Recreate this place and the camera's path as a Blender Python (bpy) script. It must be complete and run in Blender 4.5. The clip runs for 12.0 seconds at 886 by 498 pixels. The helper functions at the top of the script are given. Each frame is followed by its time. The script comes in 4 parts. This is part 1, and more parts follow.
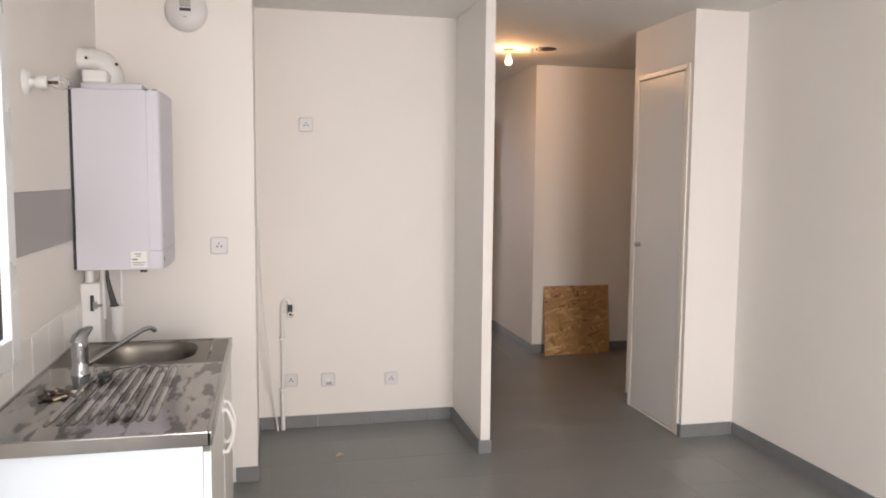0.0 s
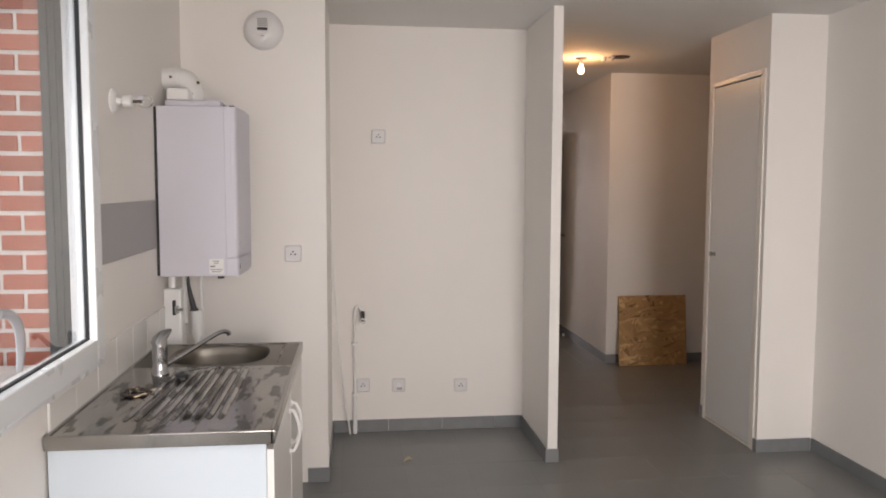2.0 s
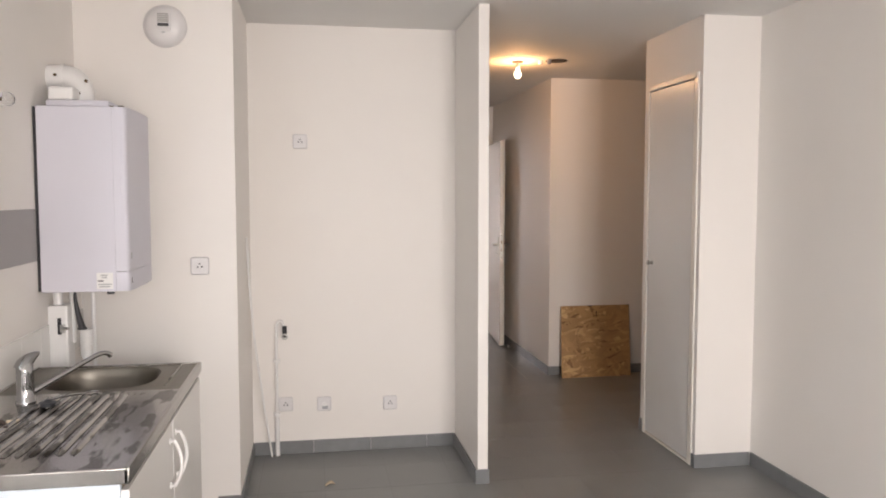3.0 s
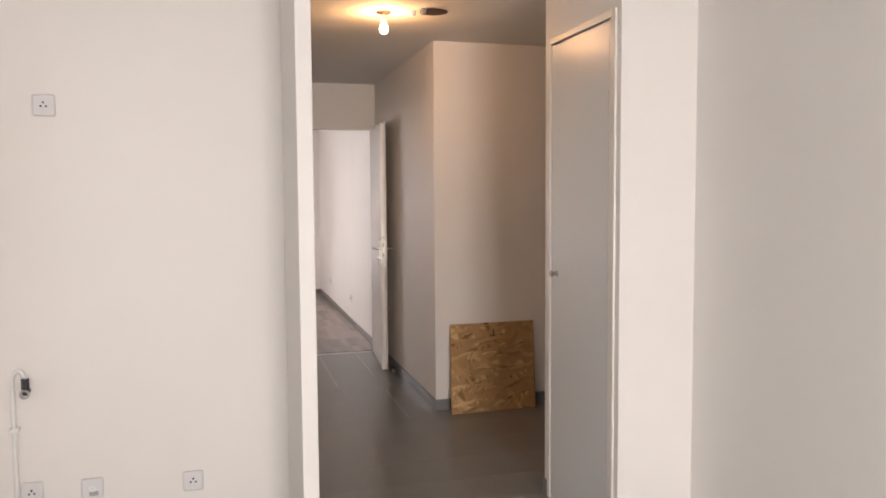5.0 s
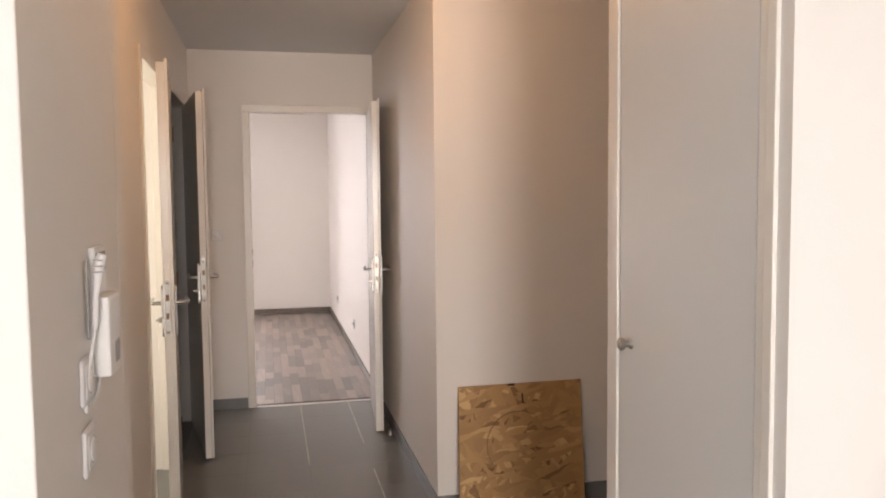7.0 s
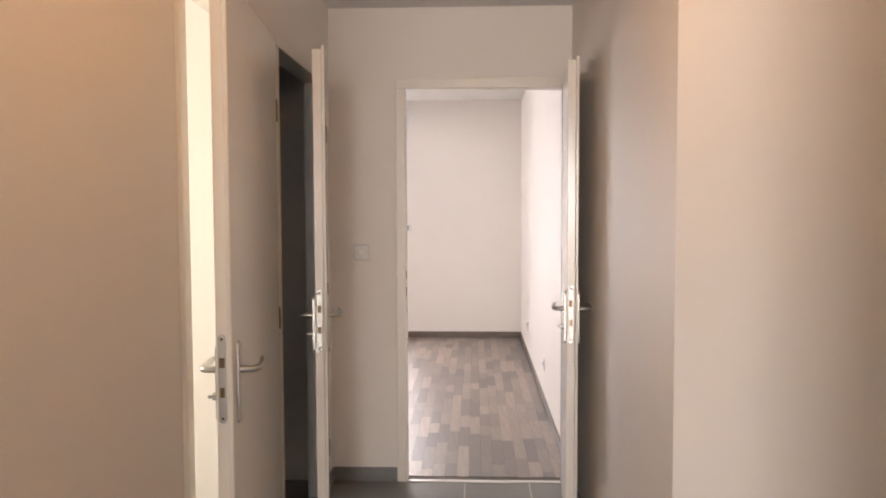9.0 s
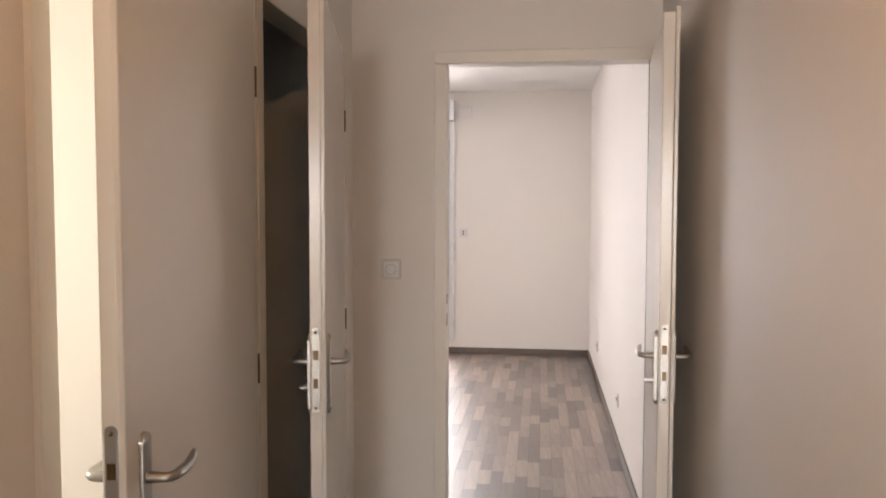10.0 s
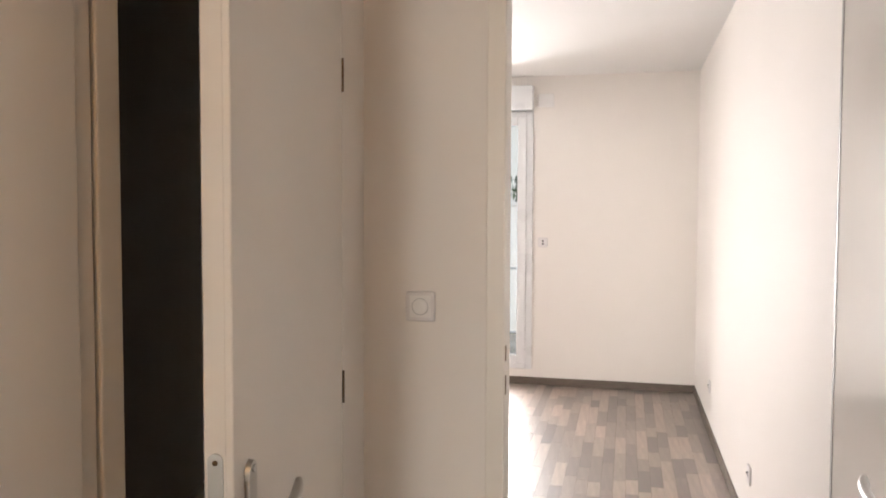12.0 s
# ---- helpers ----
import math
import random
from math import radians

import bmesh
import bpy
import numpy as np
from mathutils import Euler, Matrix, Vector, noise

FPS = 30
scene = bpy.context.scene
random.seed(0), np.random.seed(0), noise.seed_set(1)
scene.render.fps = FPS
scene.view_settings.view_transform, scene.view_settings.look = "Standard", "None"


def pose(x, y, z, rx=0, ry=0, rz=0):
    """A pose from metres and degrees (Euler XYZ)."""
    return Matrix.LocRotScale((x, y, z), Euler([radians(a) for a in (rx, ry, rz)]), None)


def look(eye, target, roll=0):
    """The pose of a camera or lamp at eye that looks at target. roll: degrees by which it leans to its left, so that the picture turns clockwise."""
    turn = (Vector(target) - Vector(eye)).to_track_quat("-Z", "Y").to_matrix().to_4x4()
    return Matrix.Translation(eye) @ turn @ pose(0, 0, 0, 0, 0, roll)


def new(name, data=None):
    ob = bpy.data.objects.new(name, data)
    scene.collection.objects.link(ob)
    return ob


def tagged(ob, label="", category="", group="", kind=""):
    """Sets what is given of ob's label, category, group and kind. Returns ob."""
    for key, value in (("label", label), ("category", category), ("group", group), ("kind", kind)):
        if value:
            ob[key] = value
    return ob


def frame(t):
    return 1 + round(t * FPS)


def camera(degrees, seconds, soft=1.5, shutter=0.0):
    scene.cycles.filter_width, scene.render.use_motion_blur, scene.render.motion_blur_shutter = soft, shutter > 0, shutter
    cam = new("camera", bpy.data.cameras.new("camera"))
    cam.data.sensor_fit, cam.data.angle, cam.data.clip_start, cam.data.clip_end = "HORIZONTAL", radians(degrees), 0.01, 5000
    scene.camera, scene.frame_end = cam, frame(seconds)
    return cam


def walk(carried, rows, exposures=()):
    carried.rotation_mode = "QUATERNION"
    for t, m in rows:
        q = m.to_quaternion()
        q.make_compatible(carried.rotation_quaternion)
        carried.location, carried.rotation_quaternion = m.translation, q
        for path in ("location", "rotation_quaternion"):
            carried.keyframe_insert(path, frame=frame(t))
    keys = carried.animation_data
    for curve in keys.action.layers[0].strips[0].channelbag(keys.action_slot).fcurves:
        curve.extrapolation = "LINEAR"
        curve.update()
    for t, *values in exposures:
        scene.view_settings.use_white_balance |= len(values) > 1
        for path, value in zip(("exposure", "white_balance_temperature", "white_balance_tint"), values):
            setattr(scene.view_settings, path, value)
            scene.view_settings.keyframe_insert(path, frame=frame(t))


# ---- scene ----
cam = camera(59.5, 12.0, soft=1.9)
EXPOSURES = [(0, -0.17, 6500, 10), (1, -0.54, 6500, 10), (2, -0.58, 6500, 10), (2.5, -0.4, 6500, 10), (3.5, -0.05, 6500, 10), (5.5, -0.14, 6500, 10), (6.5, 0.07, 6500, 10), (8.5, 0.46, 6500, 9), (9.5, 0.23, 6500, 10), (10, 0.16, 6500, 8), (10.5, 0.12, 6500, 5), (11, 0.35, 6500, 5), (11.5, 0.5, 6500, 5), (12, 0.52, 6500, 5)]
PATH = [
    (0, (0.215, 0.538, 1.496), (0.656, 2.481, 1.315), 0.5),
    (0.5, (0.149, 0.492, 1.494), (0.467, 2.459, 1.313), 0.5),
    (1, (0.147, 0.453, 1.501), (0.396, 2.429, 1.321), 0.5),
    (1.5, (0.189, 0.446, 1.503), (0.416, 2.426, 1.331), 0.3),
    (2, (0.282, 0.467, 1.504), (0.514, 2.447, 1.343), 0.2),
    (2.5, (0.394, 0.533, 1.501), (0.668, 2.508, 1.354), 0.1),
    (3, (0.509, 0.655, 1.491), (0.838, 2.623, 1.355), -0.0),
    (3.5, (0.647, 0.915, 1.495), (1.026, 2.874, 1.357), -0.1),
    (5.5, (1.275, 2.215, 1.44), (1.831, 4.132, 1.301), -0.4),
    (6, (1.457, 2.615, 1.44), (1.98, 4.54, 1.301), -0.6),
    (6.5, (1.59, 3.013, 1.442), (2.081, 4.947, 1.306), -0.6),
    (8.5, (1.928, 4.5, 1.444), (2.0, 6.496, 1.331), -0.4),
    (9, (1.938, 4.884, 1.437), (1.856, 6.879, 1.329), -0.2),
    (9.5, (1.936, 5.304, 1.441), (1.759, 7.293, 1.334), -0.0),
    (10, (1.964, 5.723, 1.461), (1.715, 7.704, 1.354), 0.1),
    (10.5, (1.917, 6.067, 1.447), (1.604, 8.04, 1.346), 0.0),
    (11, (1.918, 6.382, 1.444), (1.568, 8.349, 1.348), 0.0),
    (11.5, (1.934, 6.656, 1.455), (1.518, 8.611, 1.365), 0.0),
    (12, (1.894, 6.852, 1.459), (1.432, 8.796, 1.365), 0.2),
]
walk(cam, [(t, look(eye, target, roll)) for t, eye, target, roll in PATH], EXPOSURES)

# ---- world, sun and window light ----
world = bpy.data.worlds.new("world")
scene.world = world
world.use_nodes = True
wn = world.node_tree
sky = wn.nodes.new("ShaderNodeTexSky")
sky.sky_type = "NISHITA"
sky.sun_disc = False
sky.sun_elevation = radians(52)
sky.sun_rotation = radians(235)
wn.links.new(sky.outputs[0], wn.nodes["Background"].inputs[0])
wn.nodes["Background"].inputs[1].default_value = 0.15


def lamp(name, kind, place, target, power, colour, **values):
    data = bpy.data.lights.new(name, kind)
    data.energy, data.color = power, colour
    if "size" in values:
        data.shape, data.size, data.size_y = "RECTANGLE", values["size"][0], values["size"][1]
    if "radius" in values:
        data.shadow_soft_size = values["radius"]
    if "angle" in values:
        data.angle = values["angle"]
    if "spread" in values:
        data.spread = values["spread"]
    ob = new(name, data)
    ob.matrix_world = look(place, target)
    return ob


SKY = (1.0, 0.948, 0.93)
EARTH = (1.0, 0.855, 0.735)
lamp("sun", "SUN", (-16, -22, 30), (0, 0, 0), 2.2, (1.0, 0.96, 0.9), angle=radians(12))
# sky light falls through the upper panes, light off the sunlit ground rises through the lower ones
lamp("balcony_window_daylight", "AREA", (1.66, -1.96, 1.7), (1.5, 3.0, -0.6), 78, SKY, size=(1.45, 1.0), spread=radians(120))
lamp("balcony_ground_light", "AREA", (1.66, -1.96, 0.65), (1.5, 3.0, 2.6), 40, EARTH, size=(1.45, 1.0), spread=radians(130))
# added fill from the west, in an unseen window
lamp("side_window_daylight", "AREA", (-0.50, 0.92, 1.1), (2.2, 2.0, -0.4), 26, SKY, size=(1.4, 1.9))
lamp("kitchen_window_daylight", "AREA", (-0.64, 2.32, 1.55), (3.0, 2.5, 1.45), 7, (0.88, 0.95, 1.0), size=(0.42, 1.1))
lamp("bedroom_window_daylight", "AREA", (0.42, 13.475, 1.22), (-2.0, 9.5, 0.7), 122, (1.0, 0.93, 0.945), size=(1.25, 2.0))
lamp("bathroom_window_daylight", "AREA", (-0.55, 6.9, 1.5), (3.0, 6.9, 1.3), 25, (1.0, 0.87, 0.70), size=(0.8, 1.0))
lamp("hall_bulb_light", "POINT", (1.96, 6.1, 2.355), (1.96, 6.1, 0), 11.5, (1.0, 0.505, 0.2), radius=0.05)


# ---- materials ----
def material(name, colour, rough=0.5, metal=0.0, vary=0.06, scale=6.0, grain=0.0, grain_scale=250.0, per_object=0.0, dark=None, spec=0.5):
    """Principled surface with broad colour variation, fine relief and, if asked, a shade that differs from piece to piece."""
    m = bpy.data.materials.new(name)
    m.use_nodes = True
    nt = m.node_tree
    b = nt.nodes["Principled BSDF"]
    b.inputs["Roughness"].default_value = rough
    b.inputs["Metallic"].default_value = metal
    b.inputs["Specular IOR Level"].default_value = spec
    co = nt.nodes.new("ShaderNodeTexCoord")
    n = nt.nodes.new("ShaderNodeTexNoise")
    n.inputs["Scale"].default_value = scale
    n.inputs["Detail"].default_value = 6
    nt.links.new(co.outputs["Object"], n.inputs["Vector"])
    ramp = nt.nodes.new("ShaderNodeValToRGB")
    ramp.color_ramp.elements[0].position, ramp.color_ramp.elements[1].position = 0.3, 0.72
    low = dark or tuple(c * (1 - vary) for c in colour)
    ramp.color_ramp.elements[0].color = (*low, 1)
    ramp.color_ramp.elements[1].color = (*colour, 1)
    nt.links.new(n.outputs["Fac"], ramp.inputs["Fac"])
    out = ramp.outputs["Color"]
    if per_object:
        info = nt.nodes.new("ShaderNodeObjectInfo")
        hsv = nt.nodes.new("ShaderNodeHueSaturation")
        rng = nt.nodes.new("ShaderNodeMapRange")
        rng.inputs["To Min"].default_value, rng.inputs["To Max"].default_value = 1 - per_object, 1 + per_object
        nt.links.new(info.outputs["Random"], rng.inputs["Value"])
        nt.links.new(rng.outputs["Result"], hsv.inputs["Value"])
        nt.links.new(out, hsv.inputs["Color"])
        out = hsv.outputs["Color"]
    nt.links.new(out, b.inputs["Base Color"])
    rr = nt.nodes.new("ShaderNodeMapRange")
    rr.inputs["To Min"].default_value, rr.inputs["To Max"].default_value = max(0.02, rough * 0.85), min(1, rough * 1.15)
    nt.links.new(n.outputs["Fac"], rr.inputs["Value"])
    nt.links.new(rr.outputs["Result"], b.inputs["Roughness"])
    if grain:
        g = nt.nodes.new("ShaderNodeTexNoise")
        g.inputs["Scale"].default_value = grain_scale
        g.inputs["Detail"].default_value = 3
        nt.links.new(co.outputs["Object"], g.inputs["Vector"])
        bump = nt.nodes.new("ShaderNodeBump")
        bump.inputs["Strength"].default_value = grain
        bump.inputs["Distance"].default_value = 0.002
        nt.links.new(g.outputs["Fac"], bump.inputs["Height"])
        nt.links.new(bump.outputs["Normal"], b.inputs["Normal"])
    return m


PAINT = material("wall_paint", (0.81, 0.775, 0.74), 0.62, vary=0.035, scale=1.3, grain=0.22, grain_scale=180)
CEIL = material("ceiling_paint", (0.76, 0.75, 0.735), 0.8, vary=0.03, scale=1.1, grain=0.3, grain_scale=220)
TILE = material("floor_tile", (0.205, 0.207, 0.203), 0.3, vary=0.14, scale=3.2, grain=0.12, grain_scale=90, per_object=0.03)
GROUT = material("floor_grout", (0.197, 0.198, 0.194), 0.45, vary=0.2, scale=7, grain=0.1)
PALE_GROUT = material("pale_grout", (0.66, 0.64, 0.61), 0.85, vary=0.5, scale=9, grain=0.3)
SKIRT = material("skirting_tile", (0.20, 0.205, 0.212), 0.42, vary=0.12, scale=14, grain=0.1, per_object=0.06)
GLOSS = material("door_lacquer", (0.80, 0.775, 0.735), 0.2, vary=0.025, scale=2, grain=0.02, grain_scale=60)
FRAME = material("frame_lacquer", (0.79, 0.755, 0.70), 0.34, vary=0.03, scale=3, grain=0.05)
CUPBOARD = material("cupboard_lacquer", (0.70, 0.70, 0.695), 0.3, vary=0.03, scale=2, grain=0.05, grain_scale=60, spec=0.35)
PVC = material("white_pvc", (0.74, 0.75, 0.765), 0.28, vary=0.02, scale=4)
GASKET = material("black_rubber", (0.012, 0.013, 0.016), 0.55, vary=0.2)
WHITE = material("white_plastic", (0.80, 0.79, 0.78), 0.3, vary=0.03, scale=20)
SOCKET = material("socket_plastic", (0.71, 0.69, 0.69), 0.35, vary=0.03, scale=20)
BRUSHED = material("brushed_steel", (0.22, 0.20, 0.17), 0.42, metal=1.0, vary=0.15, scale=14, grain=0.12, grain_scale=220)
RIMSTEEL = material("folded_steel", (0.40, 0.385, 0.365), 0.24, metal=1.0, vary=0.15, scale=9, grain=0.08, grain_scale=200)
GREYP = material("grey_plastic", (0.38, 0.38, 0.40), 0.4, vary=0.08, scale=20)
DARK = material("dark_plastic", (0.03, 0.03, 0.035), 0.45, vary=0.2, scale=20)
ENAMEL = material("boiler_enamel", (0.62, 0.61, 0.675), 0.5, vary=0.02, scale=2, grain=0.04, grain_scale=90)
STEEL = material("stainless_steel", (0.42, 0.405, 0.385), 0.15, metal=1.0, vary=0.3, scale=5, grain=0.1, grain_scale=160)


def dark_patches(m, stretch, amount, rough):
    """Add ragged dark patches to a metal: dull dried smears and dark reflections put into its colour."""
    nt = m.node_tree
    b = nt.nodes["Principled BSDF"]
    co = next(q for q in nt.nodes if q.type == "TEX_COORD")
    mp = nt.nodes.new("ShaderNodeMapping")
    mp.inputs["Scale"].default_value = stretch
    n = nt.nodes.new("ShaderNodeTexNoise")
    n.inputs["Scale"].default_value = 1.0
    n.inputs["Detail"].default_value = 5
    nt.links.new(co.outputs["Object"], mp.inputs["Vector"])
    nt.links.new(mp.outputs["Vector"], n.inputs["Vector"])
    ramp = nt.nodes.new("ShaderNodeValToRGB")
    ramp.color_ramp.elements[0].position, ramp.color_ramp.elements[1].position = 0.52, 0.57
    nt.links.new(n.outputs["Fac"], ramp.inputs["Fac"])
    mix = nt.nodes.new("ShaderNodeMixRGB")
    mix.blend_type = "MULTIPLY"
    mix.inputs[2].default_value = (amount, amount * 0.95, amount * 0.9, 1)
    nt.links.new(ramp.outputs["Color"], mix.inputs["Fac"])
    nt.links.new(b.inputs["Base Color"].links[0].from_socket, mix.inputs[1])
    nt.links.new(mix.outputs["Color"], b.inputs["Base Color"])
    rr = nt.nodes.new("ShaderNodeMapRange")
    rr.inputs["To Min"].default_value, rr.inputs["To Max"].default_value = rough
    nt.links.new(ramp.outputs["Color"], rr.inputs["Value"])
    nt.links.new(rr.outputs["Result"], b.inputs["Roughness"])


dark_patches(STEEL, (21.0, 6.0, 6.0), 0.28, (0.16, 0.26))
CHROME = material("chrome", (0.40, 0.40, 0.41), 0.07, metal=1.0, vary=0.05, scale=12)
SATIN = material("satin_metal", (0.45, 0.44, 0.42), 0.36, metal=1.0, vary=0.08, scale=20)
BRASS = material("tarnished_brass", (0.16, 0.105, 0.055), 0.45, metal=1.0, vary=0.4, scale=40)
MELAMINE = material("white_melamine", (0.63, 0.70, 0.77), 0.35, vary=0.02, scale=3)
FRONT = material("cabinet_front", (0.72, 0.70, 0.67), 0.3, vary=0.03, scale=3)
EDGE = material("chipboard_edge", (0.50, 0.40, 0.29), 0.7, vary=0.2, scale=60)
WTILE = material("white_wall_tile", (0.78, 0.765, 0.74), 0.12, vary=0.03, scale=5, per_object=0.02)
WGROUT = material("wall_tile_grout", (0.74, 0.73, 0.71), 0.8, vary=0.1)
GREYPANEL = material("grey_panel_paint", (0.30, 0.285, 0.275), 0.35, vary=0.05, scale=8, grain=0.08)
CHIP = material("brown_chips", (0.045, 0.025, 0.018), 0.6, vary=0.5, scale=60, grain=0.5)
BRUISE = material("brown_mark", (0.22, 0.125, 0.055), 0.65, vary=0.4, scale=40)
BRICK = material("red_brick", (0.52, 0.165, 0.11), 0.85, vary=0.25, scale=14, grain=0.6, grain_scale=60, per_object=0.16)
MORTAR = material("pale_mortar", (0.82, 0.81, 0.79), 0.9, vary=0.1, scale=20, grain=0.5)
REVEAL = material("grey_reveal", (0.055, 0.06, 0.066), 0.5, vary=0.1, scale=5)
PLANK = material("laminate_plank", (0.26, 0.20, 0.162), 0.45, vary=0.4, scale=5, grain=0.2, grain_scale=55, per_object=0.6, spec=1.0)
PLANKBASE = material("laminate_joint", (0.12, 0.095, 0.08), 0.6, vary=0.2)
WOODSKIRT = material("brown_skirting", (0.16, 0.125, 0.10), 0.4, vary=0.3, scale=8)
METALBAR = material("threshold_metal", (0.72, 0.71, 0.69), 0.3, metal=1.0, vary=0.1, scale=30)
GROUND = material("gravel_ground", (0.30, 0.28, 0.25), 0.95, vary=0.4, scale=3, grain=0.5, grain_scale=20)
RENDERW = material("pale_render", (0.72, 0.70, 0.66), 0.9, vary=0.08, scale=2, grain=0.4)
LEAF = material("hedge_leaf", (0.06, 0.11, 0.045), 0.6, vary=0.5, scale=5)
ROOFT = material("roof_tiles", (0.30, 0.13, 0.08), 0.8, vary=0.3, scale=6, grain=0.4)


def wood_grain(m, stretch):
    """Lay long streaks of grain over a plank material."""
    nt = m.node_tree
    n = next(q for q in nt.nodes if q.type == "TEX_NOISE")
    co = next(q for q in nt.nodes if q.type == "TEX_COORD")
    mp = nt.nodes.new("ShaderNodeMapping")
    mp.inputs["Scale"].default_value = stretch
    nt.links.new(co.outputs["Object"], mp.inputs["Vector"])
    nt.links.new(mp.outputs["Vector"], n.inputs["Vector"])


coated = PLANK.node_tree.nodes["Principled BSDF"]
coated.inputs["Coat Weight"].default_value = 0.7
coated.inputs["Coat IOR"].default_value = 1.6
coated.inputs["Coat Roughness"].default_value = 0.4
wood_grain(PLANK, (9.0, 0.9, 1.0))
wood_grain(WOODSKIRT, (2.0, 2.0, 12.0))


def osb_material():
    """Pressed wood strands: two layers of stretched cells turned against each other."""
    m = bpy.data.materials.new("osb_strands")
    m.use_nodes = True
    nt = m.node_tree
    b = nt.nodes["Principled BSDF"]
    b.inputs["Roughness"].default_value = 0.62
    co = nt.nodes.new("ShaderNodeTexCoord")
    warp = nt.nodes.new("ShaderNodeTexNoise")
    warp.inputs["Scale"].default_value = 9
    warp.inputs["Detail"].default_value = 4
    add = nt.nodes.new("ShaderNodeMixRGB")
    add.inputs["Fac"].default_value = 0.05
    nt.links.new(co.outputs["Object"], warp.inputs["Vector"])
    nt.links.new(co.outputs["Object"], add.inputs[1])
    nt.links.new(warp.outputs["Color"], add.inputs[2])
    cells = []
    for turn, size in (((0, 8, 0), (7, 7, 34)), ((0, -48, 0), (9, 9, 38)), ((0, 62, 0), (9, 9, 32)), ((0, -12, 0), (8, 8, 40))):
        mp = nt.nodes.new("ShaderNodeMapping")
        mp.inputs["Rotation"].default_value = [radians(a) for a in turn]
        mp.vector_type = "TEXTURE"
        mp.inputs["Scale"].default_value = [1 / s for s in size]
        v = nt.nodes.new("ShaderNodeTexVoronoi")
        v.inputs["Scale"].default_value = 1.0
        nt.links.new(add.outputs["Color"], mp.inputs["Vector"])
        nt.links.new(mp.outputs["Vector"], v.inputs["Vector"])
        sep = nt.nodes.new("ShaderNodeSeparateColor")
        nt.links.new(v.outputs["Color"], sep.inputs["Color"])
        cells.append((v, sep))
    shade = cells[0][1].outputs["Red"]
    for under, over in ((0, 1), (1, 2), (2, 3)):
        pick = nt.nodes.new("ShaderNodeMath")
        pick.operation = "GREATER_THAN"
        pick.inputs[1].default_value = 0.6
        nt.links.new(cells[over][1].outputs["Green"], pick.inputs[0])
        mix = nt.nodes.new("ShaderNodeMixRGB")
        nt.links.new(pick.outputs[0], mix.inputs["Fac"])
        nt.links.new(shade, mix.inputs[1])
        nt.links.new(cells[over][1].outputs["Red"], mix.inputs[2])
        shade = mix.outputs["Color"]
    ramp = nt.nodes.new("ShaderNodeValToRGB")
    e = ramp.color_ramp.elements
    e[0].position, e[0].color = 0.0, (0.17, 0.085, 0.032, 1)
    e[1].position, e[1].color = 1.0, (0.60, 0.40, 0.19, 1)
    q = e.new(0.10)
    q.color = (0.33, 0.19, 0.078, 1)
    q = e.new(0.80)
    q.color = (0.43, 0.26, 0.108, 1)
    nt.links.new(mix.outputs["Color"], ramp.inputs["Fac"])
    nt.links.new(ramp.outputs["Color"], b.inputs["Base Color"])
    bump = nt.nodes.new("ShaderNodeBump")
    bump.inputs["Strength"].default_value = 0.4
    bump.inputs["Distance"].default_value = 0.002
    nt.links.new(mix.outputs["Color"], bump.inputs["Height"])
    nt.links.new(bump.outputs["Normal"], b.inputs["Normal"])
    return m


OSB = osb_material()


def glass_material(name, colour=(1, 1, 1), rough=0.0):
    m = bpy.data.materials.new(name)
    m.use_nodes = True
    b = m.node_tree.nodes["Principled BSDF"]
    b.inputs["Base Color"].default_value = (*colour, 1)
    b.inputs["Transmission Weight"].default_value = 1.0
    b.inputs["Roughness"].default_value = rough
    b.inputs["IOR"].default_value = 1.45
    return m


GLASS = glass_material("clear_glass", (0.97, 0.98, 0.98))


def glow_material(name, colour, strength):
    m = bpy.data.materials.new(name)
    m.use_nodes = True
    b = m.node_tree.nodes["Principled BSDF"]
    b.inputs["Base Color"].default_value = (*colour, 1)
    b.inputs["Emission Color"].default_value = (*colour, 1)
    b.inputs["Emission Strength"].default_value = strength
    return m


GLOW = glow_material("lit_bulb", (1.0, 0.78, 0.5), 9.0)


# ---- building helpers ----
def box(bm, x0, x1, y0, y1, z0, z1, bevel=0.0):
    """Add a box, with softened edges if asked, to bm."""
    before = set(bm.faces)
    made = bmesh.ops.create_cube(bm, size=1.0)["verts"]
    for v in made:
        v.co = Vector(((x0 + x1) / 2 + v.co.x * (x1 - x0), (y0 + y1) / 2 + v.co.y * (y1 - y0), (z0 + z1) / 2 + v.co.z * (z1 - z0)))
    if bevel:
        edges = list({e for v in made for e in v.link_edges})
        bmesh.ops.bevel(bm, geom=edges, offset=bevel, segments=4 if bevel > 0.009 else 2, affect="EDGES", profile=0.5)
    for f in bm.faces:
        if f not in before:
            f.normal_update()
            f.smooth = max(abs(q) for q in f.normal) < 0.999
    return bm


def rod(bm, a, b, r0, r1=None, sides=16, caps=True):
    """Add a round bar from a to b."""
    a, b = Vector(a), Vector(b)
    m = Matrix.Translation((a + b) / 2) @ (b - a).to_track_quat("Z", "Y").to_matrix().to_4x4()
    made = bmesh.ops.create_cone(bm, cap_ends=caps, segments=sides, radius1=r0, radius2=r0 if r1 is None else r1, depth=(b - a).length, matrix=m)["verts"]
    for f in {f for v in made for f in v.link_faces}:
        f.smooth = True
    return bm


